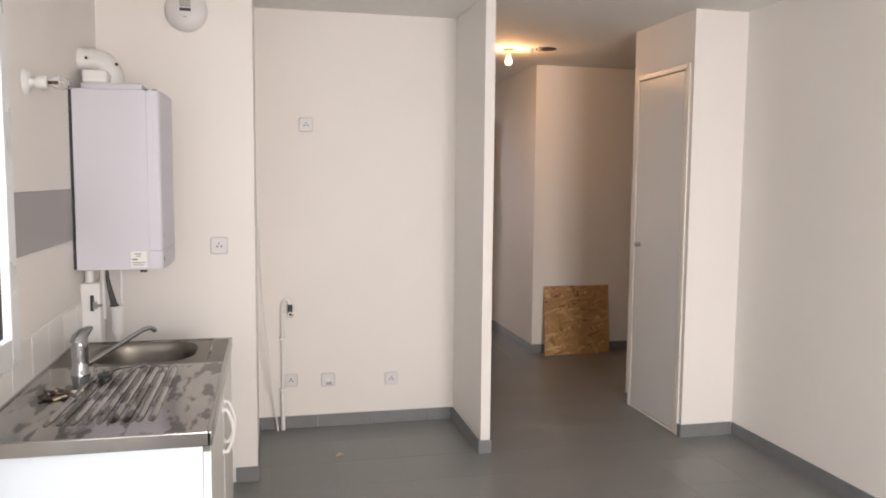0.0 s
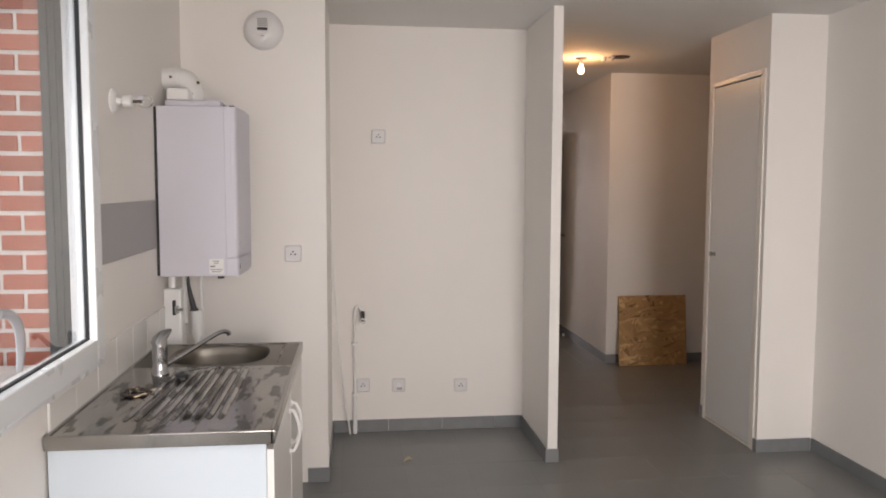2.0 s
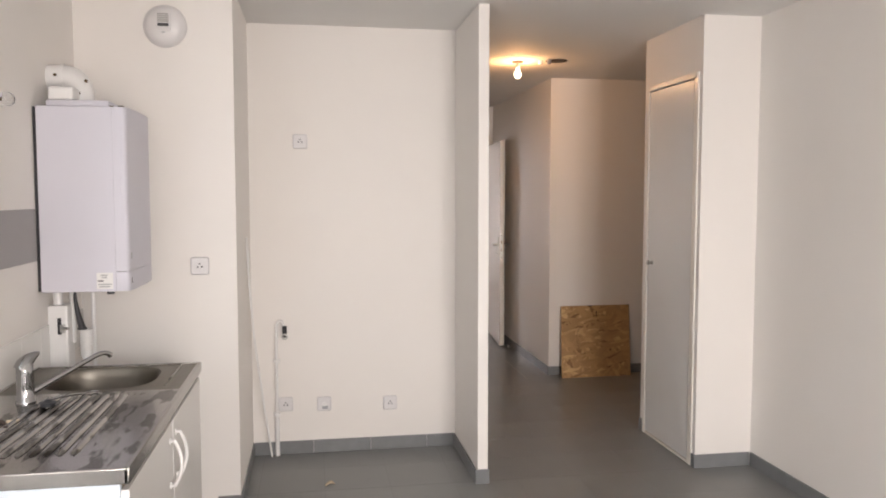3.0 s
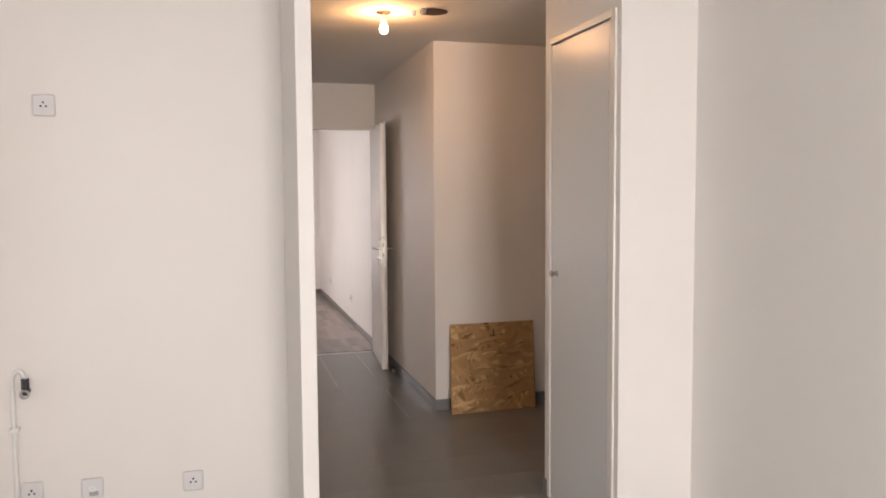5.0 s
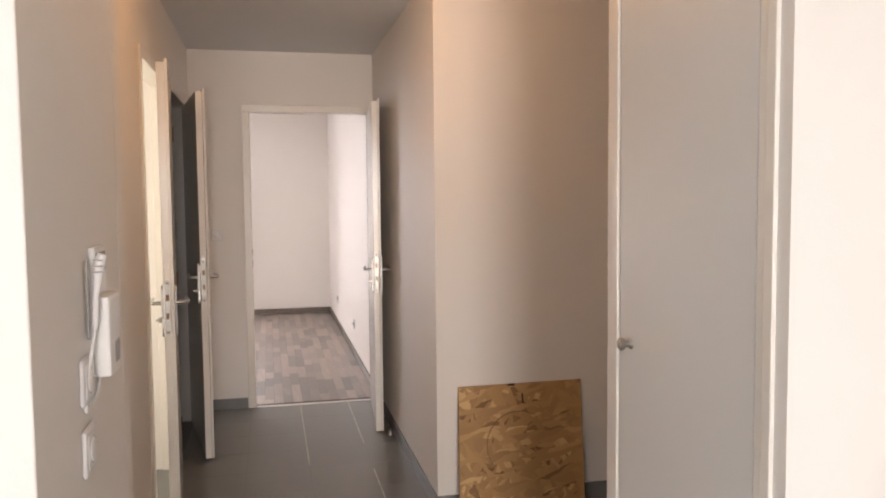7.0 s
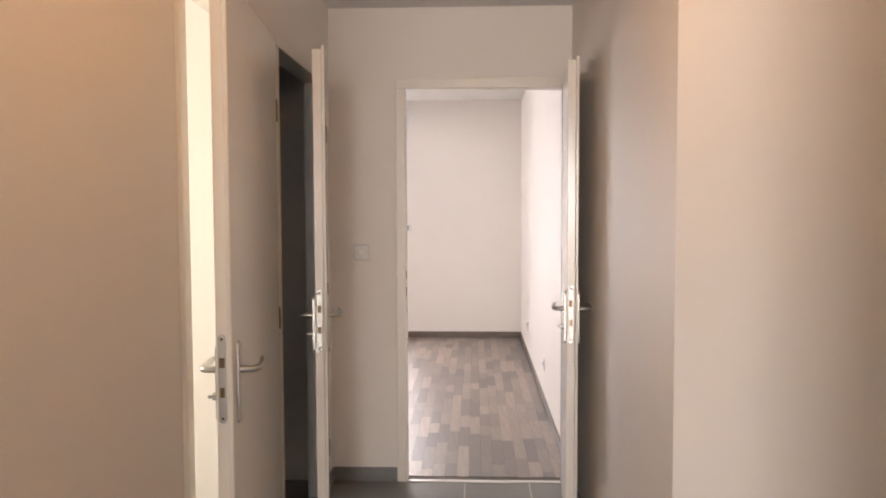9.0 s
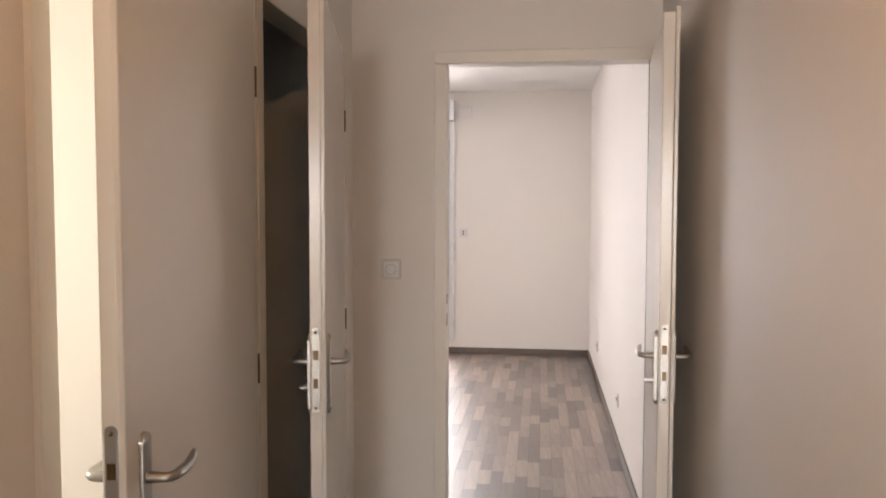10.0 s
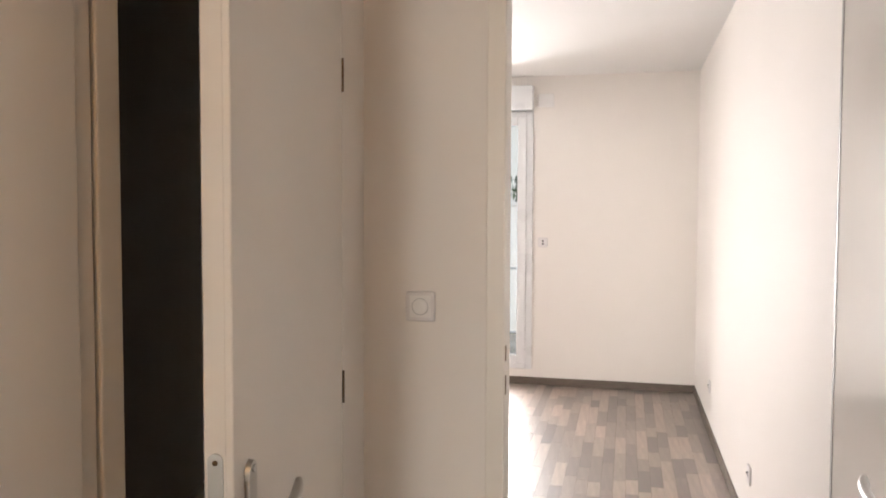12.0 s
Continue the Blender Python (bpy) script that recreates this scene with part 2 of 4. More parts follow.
def turned(bm, profile, m, sides=24):
    """Turn a profile of (radius, height) about the z axis of m."""
    rings = []
    for r, h in profile:
        if r < 1e-5:
            rings.append([bm.verts.new(m @ Vector((0, 0, h)))])
        else:
            rings.append([bm.verts.new(m @ Vector((r * math.cos(2 * math.pi * i / sides), r * math.sin(2 * math.pi * i / sides), h))) for i in range(sides)])
    for lo, hi in zip(rings, rings[1:]):
        for i in range(sides):
            j = (i + 1) % sides
            q = [lo[i % len(lo)], lo[j % len(lo)], hi[j % len(hi)], hi[i % len(hi)]]
            q = [v for k, v in enumerate(q) if v not in q[:k]]
            if len(q) > 2:
                bm.faces.new(q).smooth = True
    return bm


def tube(bm, points, radius, sides=12, closed_ends=True):
    """Sweep a round section, of one radius or one for each point, along points."""
    points = [Vector(p) for p in points]
    radii = radius if isinstance(radius, (list, tuple)) else [radius] * len(points)
    rings, side = [], None
    for i, p in enumerate(points):
        way = (points[min(i + 1, len(points) - 1)] - points[max(i - 1, 0)]).normalized()
        if side is None:
            side = way.orthogonal().normalized()
        side = (side - way * side.dot(way)).normalized()
        up = way.cross(side)
        rings.append([bm.verts.new(p + radii[i] * (math.cos(2 * math.pi * k / sides) * side + math.sin(2 * math.pi * k / sides) * up)) for k in range(sides)])
    for lo, hi in zip(rings, rings[1:]):
        for k in range(sides):
            bm.faces.new((lo[k], lo[(k + 1) % sides], hi[(k + 1) % sides], hi[k])).smooth = True
    if closed_ends:
        bm.faces.new(rings[0][::-1])
        bm.faces.new(rings[-1])
    return bm


def curve(a, b, c, steps=8):
    """Points on a bend from a to c, pulled towards b."""
    a, b, c = Vector(a), Vector(b), Vector(c)
    return [(1 - t) ** 2 * a + 2 * t * (1 - t) * b + t * t * c for t in (i / steps for i in range(steps + 1))]


def mesh_of(name, bm, mat, smooth=False, m=None):
    if m is not None:
        bm.transform(m)
    bmesh.ops.recalc_face_normals(bm, faces=bm.faces[:])
    data = bpy.data.meshes.new(name)
    bm.to_mesh(data)
    bm.free()
    data.materials.append(mat)
    if smooth:
        flags = [p.use_smooth for p in data.polygons]
        data.set_sharp_from_angle(angle=radians(38))
        data.polygons.foreach_set("use_smooth", flags)
    return data


def thing(name, label, category, base=(0, 0, 0), group="", kind=""):
    """An empty at the base of a thing, which carries its parts."""
    ob = new(name)
    ob.location = base
    ob.empty_display_size = 0.05
    return tagged(ob, label, category, group, kind)


def solid(name, bm, mat, label="", category="", kind="", group="", smooth=False):
    return tagged(new(name, mesh_of(name, bm, mat, smooth)), label, category, group, kind)


def part(name, bm, mat, parent, label="", smooth=True, m=None):
    """One mesh as a part of a thing or of a part; its places are those of the world."""
    ob = new(name, mesh_of(name, bm, mat, smooth, m))
    ob.parent = parent
    root = parent.parent or parent
    if parent is root:
        ob.matrix_parent_inverse = Matrix.Translation(root.location).inverted()
    return tagged(ob, label)


def B():
    return bmesh.new()


# ---- structure ----
H = 2.45          # ceiling of the living room and the hall
HB = 2.60         # ceiling of the bedroom
XL, XR = -0.53, 2.89
YS = -2.0
YA, YK, YP = 5.15, 4.36, 4.51     # alcove back, wall behind the sink, front of the partition
HX0, HX1 = 1.19, 2.43             # hall walls
YE, YO, YB = 8.873, 6.805, 13.405  # hall end, recess wall, bedroom far wall


def wall(name, boxes, label, mat=None):
    bm = B()
    for b in boxes:
        box(bm, *b)
    return solid(name, bm, mat or PAINT, label, "wall", "structure")


wall("wall_west", [(-0.83, XL, YS - 0.3, 0.1, 0, H), (-0.83, XL, 1.74, 2.05, 0, H), (-0.83, XL, 0.1, 1.74, 0, 0.05), (-0.83, XL, 0.1, 1.74, 2.25, H), (-0.60, XL, 3.07, 5.22, 0, H), (-0.60, XL, 2.05, 3.07, 0, 0.93), (-0.60, XL, 2.05, 3.07, 2.17, H), (-0.83, -0.60, 2.05, 3.104, 0, 0.86), (-0.83, -0.60, 2.05, 3.104, 2.3, H)],
     "matt white painted wall with a window above the sink")
wall("wall_south", [(XL, 0.87, YS - 0.3, YS, 0, H), (2.45, XR, YS - 0.3, YS, 0, H), (0.87, 2.45, YS - 0.3, YS, 2.3, H), (0.87, 2.45, YS - 0.3, YS, 0, 0.05)],
     "matt white painted wall with a glazed balcony opening")
wall("wall_east", [(XR, XR + 0.12, YS - 0.3, 4.54, 0, H)], "matt white painted long plain wall")
wall("wall_kitchen", [(XL, 0.155, YK, 5.22, 0, H)], "white painted wall behind the sink and boiler")
wall("wall_alcove", [(0.155, 1.39, YA, 5.22, 0, H)], "white painted back wall of the kitchen alcove")
bm = B()
box(bm, 1.335, 1.39, YP, YA, 0, H, 0.003)
solid("wall_partition", bm, PAINT, "thin white painted partition beside the alcove", "wall", "structure")
CY0, CY1, CTOP = 4.605, 5.19, 2.13   # cupboard opening
wall("wall_cupboard", [(2.56, 3.02, 4.54, CY0, 0, H), (2.56, 2.64, CY0, CY1, CTOP, H), (2.56, 5.2, CY1, 5.262, 0, H), (2.94, 3.02, CY0, CY1, 0, H)],
     "white painted boxed-out wall round the cupboard")
D0, D1, D2 = (5.285, 5.875), (6.866, 7.70), (7.81, 8.63)
DH = 2.04
boxes = [(HX0 - 0.07, HX0, 5.22, D0[0] - 0.05, 0, H)]
for a, b in ((D0[1] + 0.05, D1[0] - 0.05), (D2[1] + 0.05, YE)):
    boxes.append((HX0 - 0.07, HX0, a, b, 0, H))
for a, b in ((D0[0] - 0.05, D0[1] + 0.05), (D1[0] - 0.05, D2[1] + 0.05)):
    boxes.append((HX0 - 0.07, HX0, a, b, DH + 0.05, H))
wall("wall_hall_west", boxes, "white painted hall wall with three doors")
wall("wall_hall_east", [(HX1, HX1 + 0.08, YO + 0.08, YE, 0, H), (HX1, 5.2, YO, YO + 0.08, 0, H)], "white painted hall wall with a square outer corner")
wall("wall_recess", [(5.2, 5.3, 5.19, YO + 0.08, 0, H)], "white painted wall that closes the entrance recess")
D3 = (1.583, 2.42)
wall("wall_hall_north", [(-0.7, D3[0] - 0.05, YE, 8.95, 0, HB), (D3[1] + 0.05, 2.6, YE, 8.95, 0, HB), (D3[0] - 0.05, D3[1] + 0.05, YE, 8.95, DH + 0.05, HB)],
     "white painted end wall of the hall with a doorway")
wall("wall_bedroom_east", [(2.445, 2.6, 8.95, YB, 0, HB)], "bright white painted bedroom wall")
BW = (-0.28, 1.116, 0.13, 2.31)
wall("wall_bedroom_north", [(-0.85, BW[0], YB, YB + 0.3, 0, HB), (BW[1], 2.6, YB, YB + 0.3, 0, HB), (BW[0], BW[1], YB, YB + 0.3, 0, BW[2]), (BW[0], BW[1], YB, YB + 0.3, 2.52, HB)],
     "white painted bedroom wall with a tall window")
wall("wall_bedroom_west", [(-0.85, -0.7, 8.873, YB, 0, HB)], "white painted far side wall of the bedroom")
wall("wall_bathroom_west", [(-0.7, -0.6, 5.22, 6.45, 0, H), (-0.7, -0.6, 7.35, 8.87, 0, H), (-0.7, -0.6, 6.45, 7.35, 0, 0.95), (-0.7, -0.6, 6.45, 7.35, 2.05, H)],
     "white painted side wall of the bathroom")
wall("wall_between", [(-0.6, HX0 - 0.07, 6.05, 6.12, 0, H), (-0.6, HX0 - 0.07, 7.72, 7.78, 0, H)], "white painted walls between the small rooms")

bm = B()
box(bm, -0.9, 5.3, YS - 0.3, YE + 0.02, H, H + 0.12)
solid("ceiling", bm, CEIL, "flat white painted ceiling", "ceiling", "structure")
bm = B()
box(bm, -0.9, 2.65, YE + 0.02, YB + 0.3, HB, HB + 0.12)
solid("ceiling_bedroom", bm, CEIL, "flat white painted bedroom ceiling", "ceiling", "structure")

bm = B()
box(bm, XL - 0.2, 5.3, YS - 0.3, YE, -0.12, -0.0005)
floor = solid("floor", bm, GROUT, "grey square ceramic floor tiles with narrow joints", "floor", "structure")
bm = B()
box(bm, -0.85, 2.6, YE, YB + 0.02, -0.12, -0.003)
floor_bed = solid("floor_bedroom", bm, PLANKBASE, "mixed grey-brown laminate strip floor", "floor", "structure")
bm = B()
box(bm, -60, 60, -60, 90, -0.5, -0.3)
solid("ground", bm, GROUND, "pale gravel ground outside", "ground", "structure")

# threshold between tile and laminate
bm = B()
box(bm, D3[0], D3[1], YE - 0.012, YE + 0.02, 0.0, 0.005, 0.002)
solid("threshold", bm, METALBAR, "thin bright metal threshold strip", "threshold", "structure")


# ---- doors ----
def jambs(name, parent, axis, lo, hi, face, back, top):
    """A painted frame round an opening: two posts and a head, a little proud of the wall, with a rebate."""
    for n, spans in (("door_post", ((lo - 0.05, lo, 0, top),)), ("door_post", ((hi, hi + 0.05, 0, top),)), ("door_head", ((lo - 0.05, hi + 0.05, top, top + 0.05),))):
        bm = B()
        for a, b, z0, z1 in spans:
            if axis == "y":
                box(bm, back, face, a, b, z0, z1, 0.004)
            else:
                box(bm, a, b, face, back, z0, z1, 0.004)
        part(n, bm, FRAME, parent)


def lever(parent, m, side, mat, turn=1):
    """A long rounded plate with a bent lever; side is the way out from the leaf along the local y."""
    bm = B()
    box(bm, -0.019, 0.019, 0, side * 0.008, -0.097, 0.097, 0.0025)
    for z in (-0.096, 0.096):
        rod(bm, (0, 0, z), (0, side * 0.008, z), 0.019, 0.0175, sides=24)
    for z in (-0.102, 0.102):
        rod(bm, (0, side * 0.007, z), (0, side * 0.0105, z), 0.006, sides=10)
    plate = part("handle_plate", bm, mat, parent, "satin metal handle plate", m=m)
    bm = B()
    neck = [(0, side * 0.006, 0.035), (0, side * 0.035, 0.035)] + list(curve((0, side * 0.035, 0.035), (0, side * 0.052, 0.035), (-0.022, side * 0.053, 0.036), 5))
    arm = list(curve((-0.022, side * 0.053, 0.036), (-0.085, side * 0.055, 0.030), (-0.122, side * 0.046, 0.043), 7))
    pts = neck + arm[1:]
    tube(bm, pts, [0.011, 0.009] + [0.009] * 6 + [0.0095] * 5 + [0.008, 0.006], 10)
    part("lever", bm, mat, plate, "bent metal door lever", m=m)
    return plate


def door_leaf(parent, hinge, way, out, width, label, thumb=True, mat=None, drop=0.0):
    """A flush leaf hung at hinge, reaching along way; out points to the side on which the hinges sit."""
    m = Matrix.Identity(4)
    d, n = Vector((*way, 0)).normalized(), Vector((*out, 0)).normalized()
    for i in range(3):
        m[i][0], m[i][1], m[i][2] = d[i], n[i], (0, 0, 1)[i]
    m[0][3], m[1][3] = hinge
    bm = B()
    box(bm, 0.002, width, -0.034, 0.0, 0.009, 2.032, 0.0025)
    leaf = part("leaf", bm, mat or GLOSS, parent, label, m=m)
    bm = B()
    box(bm, 0.0, width + 0.012, 0.0, 0.012, 0.012, 2.045, 0.003)
    part("leaf_lip", bm, mat or GLOSS, leaf, m=m)
    h = Matrix.Translation((width - 0.055, 0, 0.985 - drop))
    lever(leaf, m @ h @ Matrix.Translation((0, 0.012, 0)), 1, SATIN)
    lever(leaf, m @ h @ Matrix.Translation((0, -0.034, 0)), -1, SATIN)
    bm = B()
    box(bm, width - 0.001, width + 0.0025, -0.028, -0.006, 0.896 - drop, 1.114 - drop, 0.001)
    for z in (0.896 - drop, 1.114 - drop):
        rod(bm, (width - 0.001, -0.017, z), (width + 0.0025, -0.017, z), 0.011, sides=20)
    lock = part("lock_plate", bm, SATIN, leaf, "satin metal lock plate", m=m)
    bm = B()
    box(bm, width + 0.0015, width + 0.004, -0.024, -0.010, 1.035 - drop, 1.062 - drop)
    box(bm, width + 0.0015, width + 0.004, -0.023, -0.011, 0.955 - drop, 0.982 - drop)
    for z in (0.898 - drop, 1.112 - drop):
        rod(bm, (width + 0.0015, -0.017, z), (width + 0.004, -0.017, z), 0.004, sides=8)
    part("latch", bm, BRASS, lock, "brass latch and dark bolt slot", m=m)
    if thumb:
        bm = B()
        rod(bm, (width - 0.055, -0.041, 0.945 - drop), (width - 0.055, -0.056, 0.945 - drop), 0.011, sides=14)
        box(bm, width - 0.063, width - 0.047, -0.069, -0.054, 0.941 - drop, 0.949 - drop, 0.001)
        part("thumb_turn", bm, SATIN, leaf, "small metal thumb turn", m=m)
    for z in (0.25, 1.03, 1.79):
        bm = B()
        rod(bm, (-0.001, 0.013, z - 0.04), (-0.001, 0.013, z + 0.04), 0.0036, sides=10)
        rod(bm, (-0.001, 0.013, z - 0.002), (-0.001, 0.013, z + 0.002), 0.0044, sides=10)
        part("hinge", bm, BRASS, leaf, "slim metal barrel hinge", m=m)
    return leaf


def swing(deg):
    return (math.sin(radians(deg)), -math.cos(radians(deg))), (math.cos(radians(deg)), math.sin(radians(deg)))


d0 = thing("door_1", "closed white lacquered hall door in a painted frame", "door", (HX0, D0[1], 0), kind="structure")
jambs("f", d0, "y", D0[0], D0[1], HX0 + 0.012, HX0 - 0.08, DH)
door_leaf(d0, (HX0 + 0.003, D0[1] - 0.003), (0, -1), (1, 0), D0[1] - D0[0] - 0.018, "flush white door leaf, shut")
d1 = thing("door_2", "white lacquered door standing ajar before a bright room", "door", (HX0, D1[1], 0), kind="structure")
jambs("f", d1, "y", D1[0], D1[1], HX0 + 0.012, HX0 - 0.08, DH)
w, o = swing(5.6)
door_leaf(d1, (HX0 + 0.014, D1[1] + 0.002), w, o, 0.80, "flush white door leaf, ajar", drop=0.024)
d2 = thing("door_3", "white lacquered door standing ajar before a dark room", "door", (HX0, D2[1], 0), kind="structure")
jambs("f", d2, "y", D2[0], D2[1], HX0 + 0.012, HX0 - 0.08, DH)
w, o = swing(10.7)
door_leaf(d2, (HX0 + 0.016, D2[1] + 0.002), w, o, 0.835, "flush white door leaf, ajar")
d3 = thing("door_4", "white lacquered bedroom door opened flat along the wall", "door", (D3[1], YE, 0), kind="structure")
jambs("f", d3, "x", D3[0], D3[1], YE - 0.012, 8.962, DH)
w = (-math.sin(radians(4.8)), -math.cos(radians(4.8)))
door_leaf(d3, (D3[1] - 0.004, YE - 0.014), w, (-w[1], w[0]), 0.785, "flush white door leaf, wide open", mat=GLOSS, drop=0.01)

# grey-brown strip that stands in for the shade in the hinge gap
bm = B()
box(bm, D3[1] - 0.040, D3[1] - 0.0345, YE - 0.015, YE - 0.001, 0.01, DH - 0.004)
part("seal", bm, GREYPANEL, d3, "thin grey-brown strip, painted shade of the gap on the hinge side")
for z0, z1 in ((0.975, 1.025), (1.065, 1.105)):
    bm = B()
    box(bm, D3[0] - 0.001, D3[0] + 0.0015, YE + 0.004, YE + 0.02, z0, z1)
    part("strike_slot", bm, BRASS, d3, "dark strike slot in the post")
# cupboard door, flush in its frame
cd = thing("cupboard_door", "tall grey-white lacquered cupboard door, shut, in a thin frame", "door", (2.56, CY0, 0), kind="structure")
bm = B()
box(bm, 2.552, 2.60, CY0 - 0.03, CY0 - 0.004, 0.0, CTOP + 0.03, 0.003)
box(bm, 2.5545, 2.60, CY0 - 0.002, CY0 + 0.02, 0.0, CTOP, 0.003)
part("door_post", bm, FRAME, cd)
bm = B()
box(bm, 2.552, 2.60, CY1, CY1 + 0.03, 0.0, CTOP + 0.03, 0.003)
part("door_post", bm, FRAME, cd)
bm = B()
box(bm, 2.552, 2.60, CY0, CY1, CTOP, CTOP + 0.03, 0.003)
part("door_head", bm, FRAME, cd)
bm = B()
box(bm, 2.5565, 2.585, CY0 + 0.0245, CY1 - 0.005, 0.022, CTOP - 0.007, 0.002)
leaf = part("leaf", bm, CUPBOARD, cd, "flush grey-white leaf")
bm = B()
box(bm, 2.556, 2.60, CY0, CY1, 0.0, 0.014, 0.002)
part("door_sill", bm, FRAME, cd)
bm = B()
turned(bm, [(0, 0), (0.014, 0), (0.012, 0.004), (0.008, 0.008), (0.0085, 0.016), (0.015, 0.022), (0.016, 0.028), (0.011, 0.033), (0, 0.034)], Matrix.Translation((2.5565, 5.12, 1.085)) @ pose(0, 0, 0, 0, -90, 0), 16)
part("knob", bm, SATIN, leaf, "small round metal knob")


# ---- skirting ----
skirt_meshes = {}


def skirting(name, a, b, out, parent_label="grey ceramic skirting tiles"):
    """A row of skirting tiles from a to b (x, y), standing 8 mm out from the wall along out."""
    base = thing(name, parent_label, "skirting", (*a, 0), kind="structure")
    a, b, out = Vector(a), Vector(b), Vector(out)
    length, way = (b - a).length, (b - a).normalized()
    s = 0.0
    while s < length - 0.01:
        run = round(min(0.333, length - s), 4)
        key = (run, tuple(round(q, 3) for q in way), tuple(out))
        if key not in skirt_meshes:
            bm = B()
            p, q = way * 0.001, way * (run - 0.001) + out * 0.008
            box(bm, min(p.x, q.x), max(p.x, q.x), min(p.y, q.y), max(p.y, q.y), 0, 0.075, 0.0015)
            skirt_meshes[key] = mesh_of("skirting_tile", bm, SKIRT, True)
        ob = new("skirting_tile", skirt_meshes[key])
        ob.parent = base
        ob.location = (*(way * s), 0)
        s += run


skirting("baseboard", (0.05, YK), (0.163, YK), (0, -1))
skirting("baseboard", (0.155, YK), (0.155, YA), (1, 0))
skirting("baseboard", (0.163, YA), (1.322, YA), (0, -1))
skirting("baseboard", (1.33, YA), (1.33, YP), (-1, 0))
skirting("baseboard", (1.322, YP), (1.398, YP), (0, -1))
skirting("baseboard", (1.39, YP), (1.39, 5.22), (1, 0))
skirting("baseboard", (XR, 4.532), (XR, YS), (-1, 0))
skirting("baseboard", (2.552, 4.54), (2.882, 4.54), (0, -1))
skirting("baseboard", (2.56, 4.54), (2.56, CY0 - 0.032), (-1, 0))
skirting("baseboard", (2.56, CY1 + 0.032), (2.56, 5.27), (-1, 0))
skirting("baseboard", (2.56, 5.262), (5.2, 5.262), (0, 1))
skirting("baseboard", (2.422, YO), (5.2, YO), (0, -1))
skirting("baseboard", (HX1, YO), (HX1, YE), (-1, 0))
skirting("baseboard", (HX0 + 0.008, YE), (D3[0] - 0.052, YE), (0, -1))
skirting("baseboard", (HX0, D0[1] + 0.052), (HX0, D1[0] - 0.052), (1, 0))
skirting("baseboard", (HX0, D2[1] + 0.052), (HX0, YE), (1, 0))
skirting("baseboard", (XL, YS), (XL, 0.09), (1, 0))
skirting("baseboard", (XL, 1.75), (XL, 2.55), (1, 0))
bm = B()
box(bm, 2.433, 2.445, 8.964, YB, 0, 0.062, 0.002)
solid("baseboard_bedroom_east", bm, WOODSKIRT, "dark brown wood skirting board", "skirting", "structure")
bm = B()
box(bm, -0.7, 2.433, YB - 0.012, YB, 0, 0.062, 0.002)
solid("baseboard_bedroom_north", bm, WOODSKIRT, "dark brown wood skirting board", "skirting", "structure")


# ---- windows ----
win = thing("window_1", "white plastic casement window left slightly open above the sink", "window", (XL, 2.58, 0.93), kind="structure")
WY0, WY1, WZ0, WZ1 = 2.055, 3.07, 0.925, 2.17
bm = B()
for b in ((WY0, WY0 + 0.075, WZ0, WZ1), (WY1 - 0.075, WY1, WZ0, WZ1)):
    box(bm, -0.60, XL + 0.008, b[0], b[1], b[2], b[3], 0.004)
for b in ((WY0 + 0.075, WY1 - 0.075, WZ0, WZ0 + 0.04), (WY0 + 0.075, WY1 - 0.075, WZ1 - 0.05, WZ1)):
    box(bm, -0.60, XL + 0.008, b[0], b[1], b[2], b[3], 0.004)
part("window_frame", bm, PVC, win)
HY = 3.0   # hinge side of the sash
turn = Matrix.Translation((XL + 0.012, HY, 0)) @ pose(0, 0, 0, 0, 0, 0.4) @ Matrix.Translation((-(XL + 0.012), -HY, 0))
SY0, SY1, SZ0, SZ1 = 2.158, 2.995, 0.957, 2.14
bm = B()
box(bm, XL + 0.016, XL + 0.034, SY0, SY0 + 0.042, SZ0, SZ1, 0.004)
box(bm, -0.565, XL + 0.009, SY0 + 0.02, SY0 + 0.047, SZ0, SZ1)
box(bm, -0.555, XL + 0.034, SY1 - 0.072, SY1, SZ0, SZ1, 0.005)
box(bm, -0.555, XL + 0.034, SY0 + 0.042, SY1 - 0.072, SZ0, SZ0 + 0.075, 0.005)
box(bm, -0.555, XL + 0.034, SY0 + 0.042, SY1 - 0.072, SZ1 - 0.075, SZ1, 0.005)
sash = part("sash", bm, PVC, win, "white plastic opening sash", m=turn)
GY0, GY1, GZ0, GZ1 = SY0 + 0.047, SY1 - 0.072, SZ0 + 0.075, SZ1 - 0.075
bm = B()
box(bm, -0.535, -0.520, GY0, GY0 + 0.003, GZ0, GZ1)
box(bm, -0.535, -0.520, GY1 - 0.004, GY1, GZ0, GZ1)
box(bm, -0.535, -0.520, GY0, GY1, GZ0, GZ0 + 0.004)
box(bm, -0.535, -0.520, GY0, GY1, GZ1 - 0.004, GZ1)
part("glazing_seal", bm, GASKET, sash, "black rubber glazing seal", m=turn)
bm = B()
box(bm, XL + 0.0092, XL + 0.016, SY0 + 0.003, SY0 + 0.04, SZ0, SZ1)
part("edge_seal", bm, GASKET, sash, "black rubber edge seal", m=turn)
bm = B()
box(bm, -0.532, -0.528, GY0, GY1, GZ0, GZ1)
pane = part("pane", bm, GLASS, sash, smooth=False, m=turn)
pane.visible_shadow = False
bm = B()
box(bm, XL + 0.034, XL + 0.043, SY0 + 0.008, SY0 + 0.034, 1.175, 1.245, 0.003)
rod(bm, (XL + 0.04, SY0 + 0.021, 1.23), (XL + 0.066, SY0 + 0.021, 1.23), 0.011, sides=14)
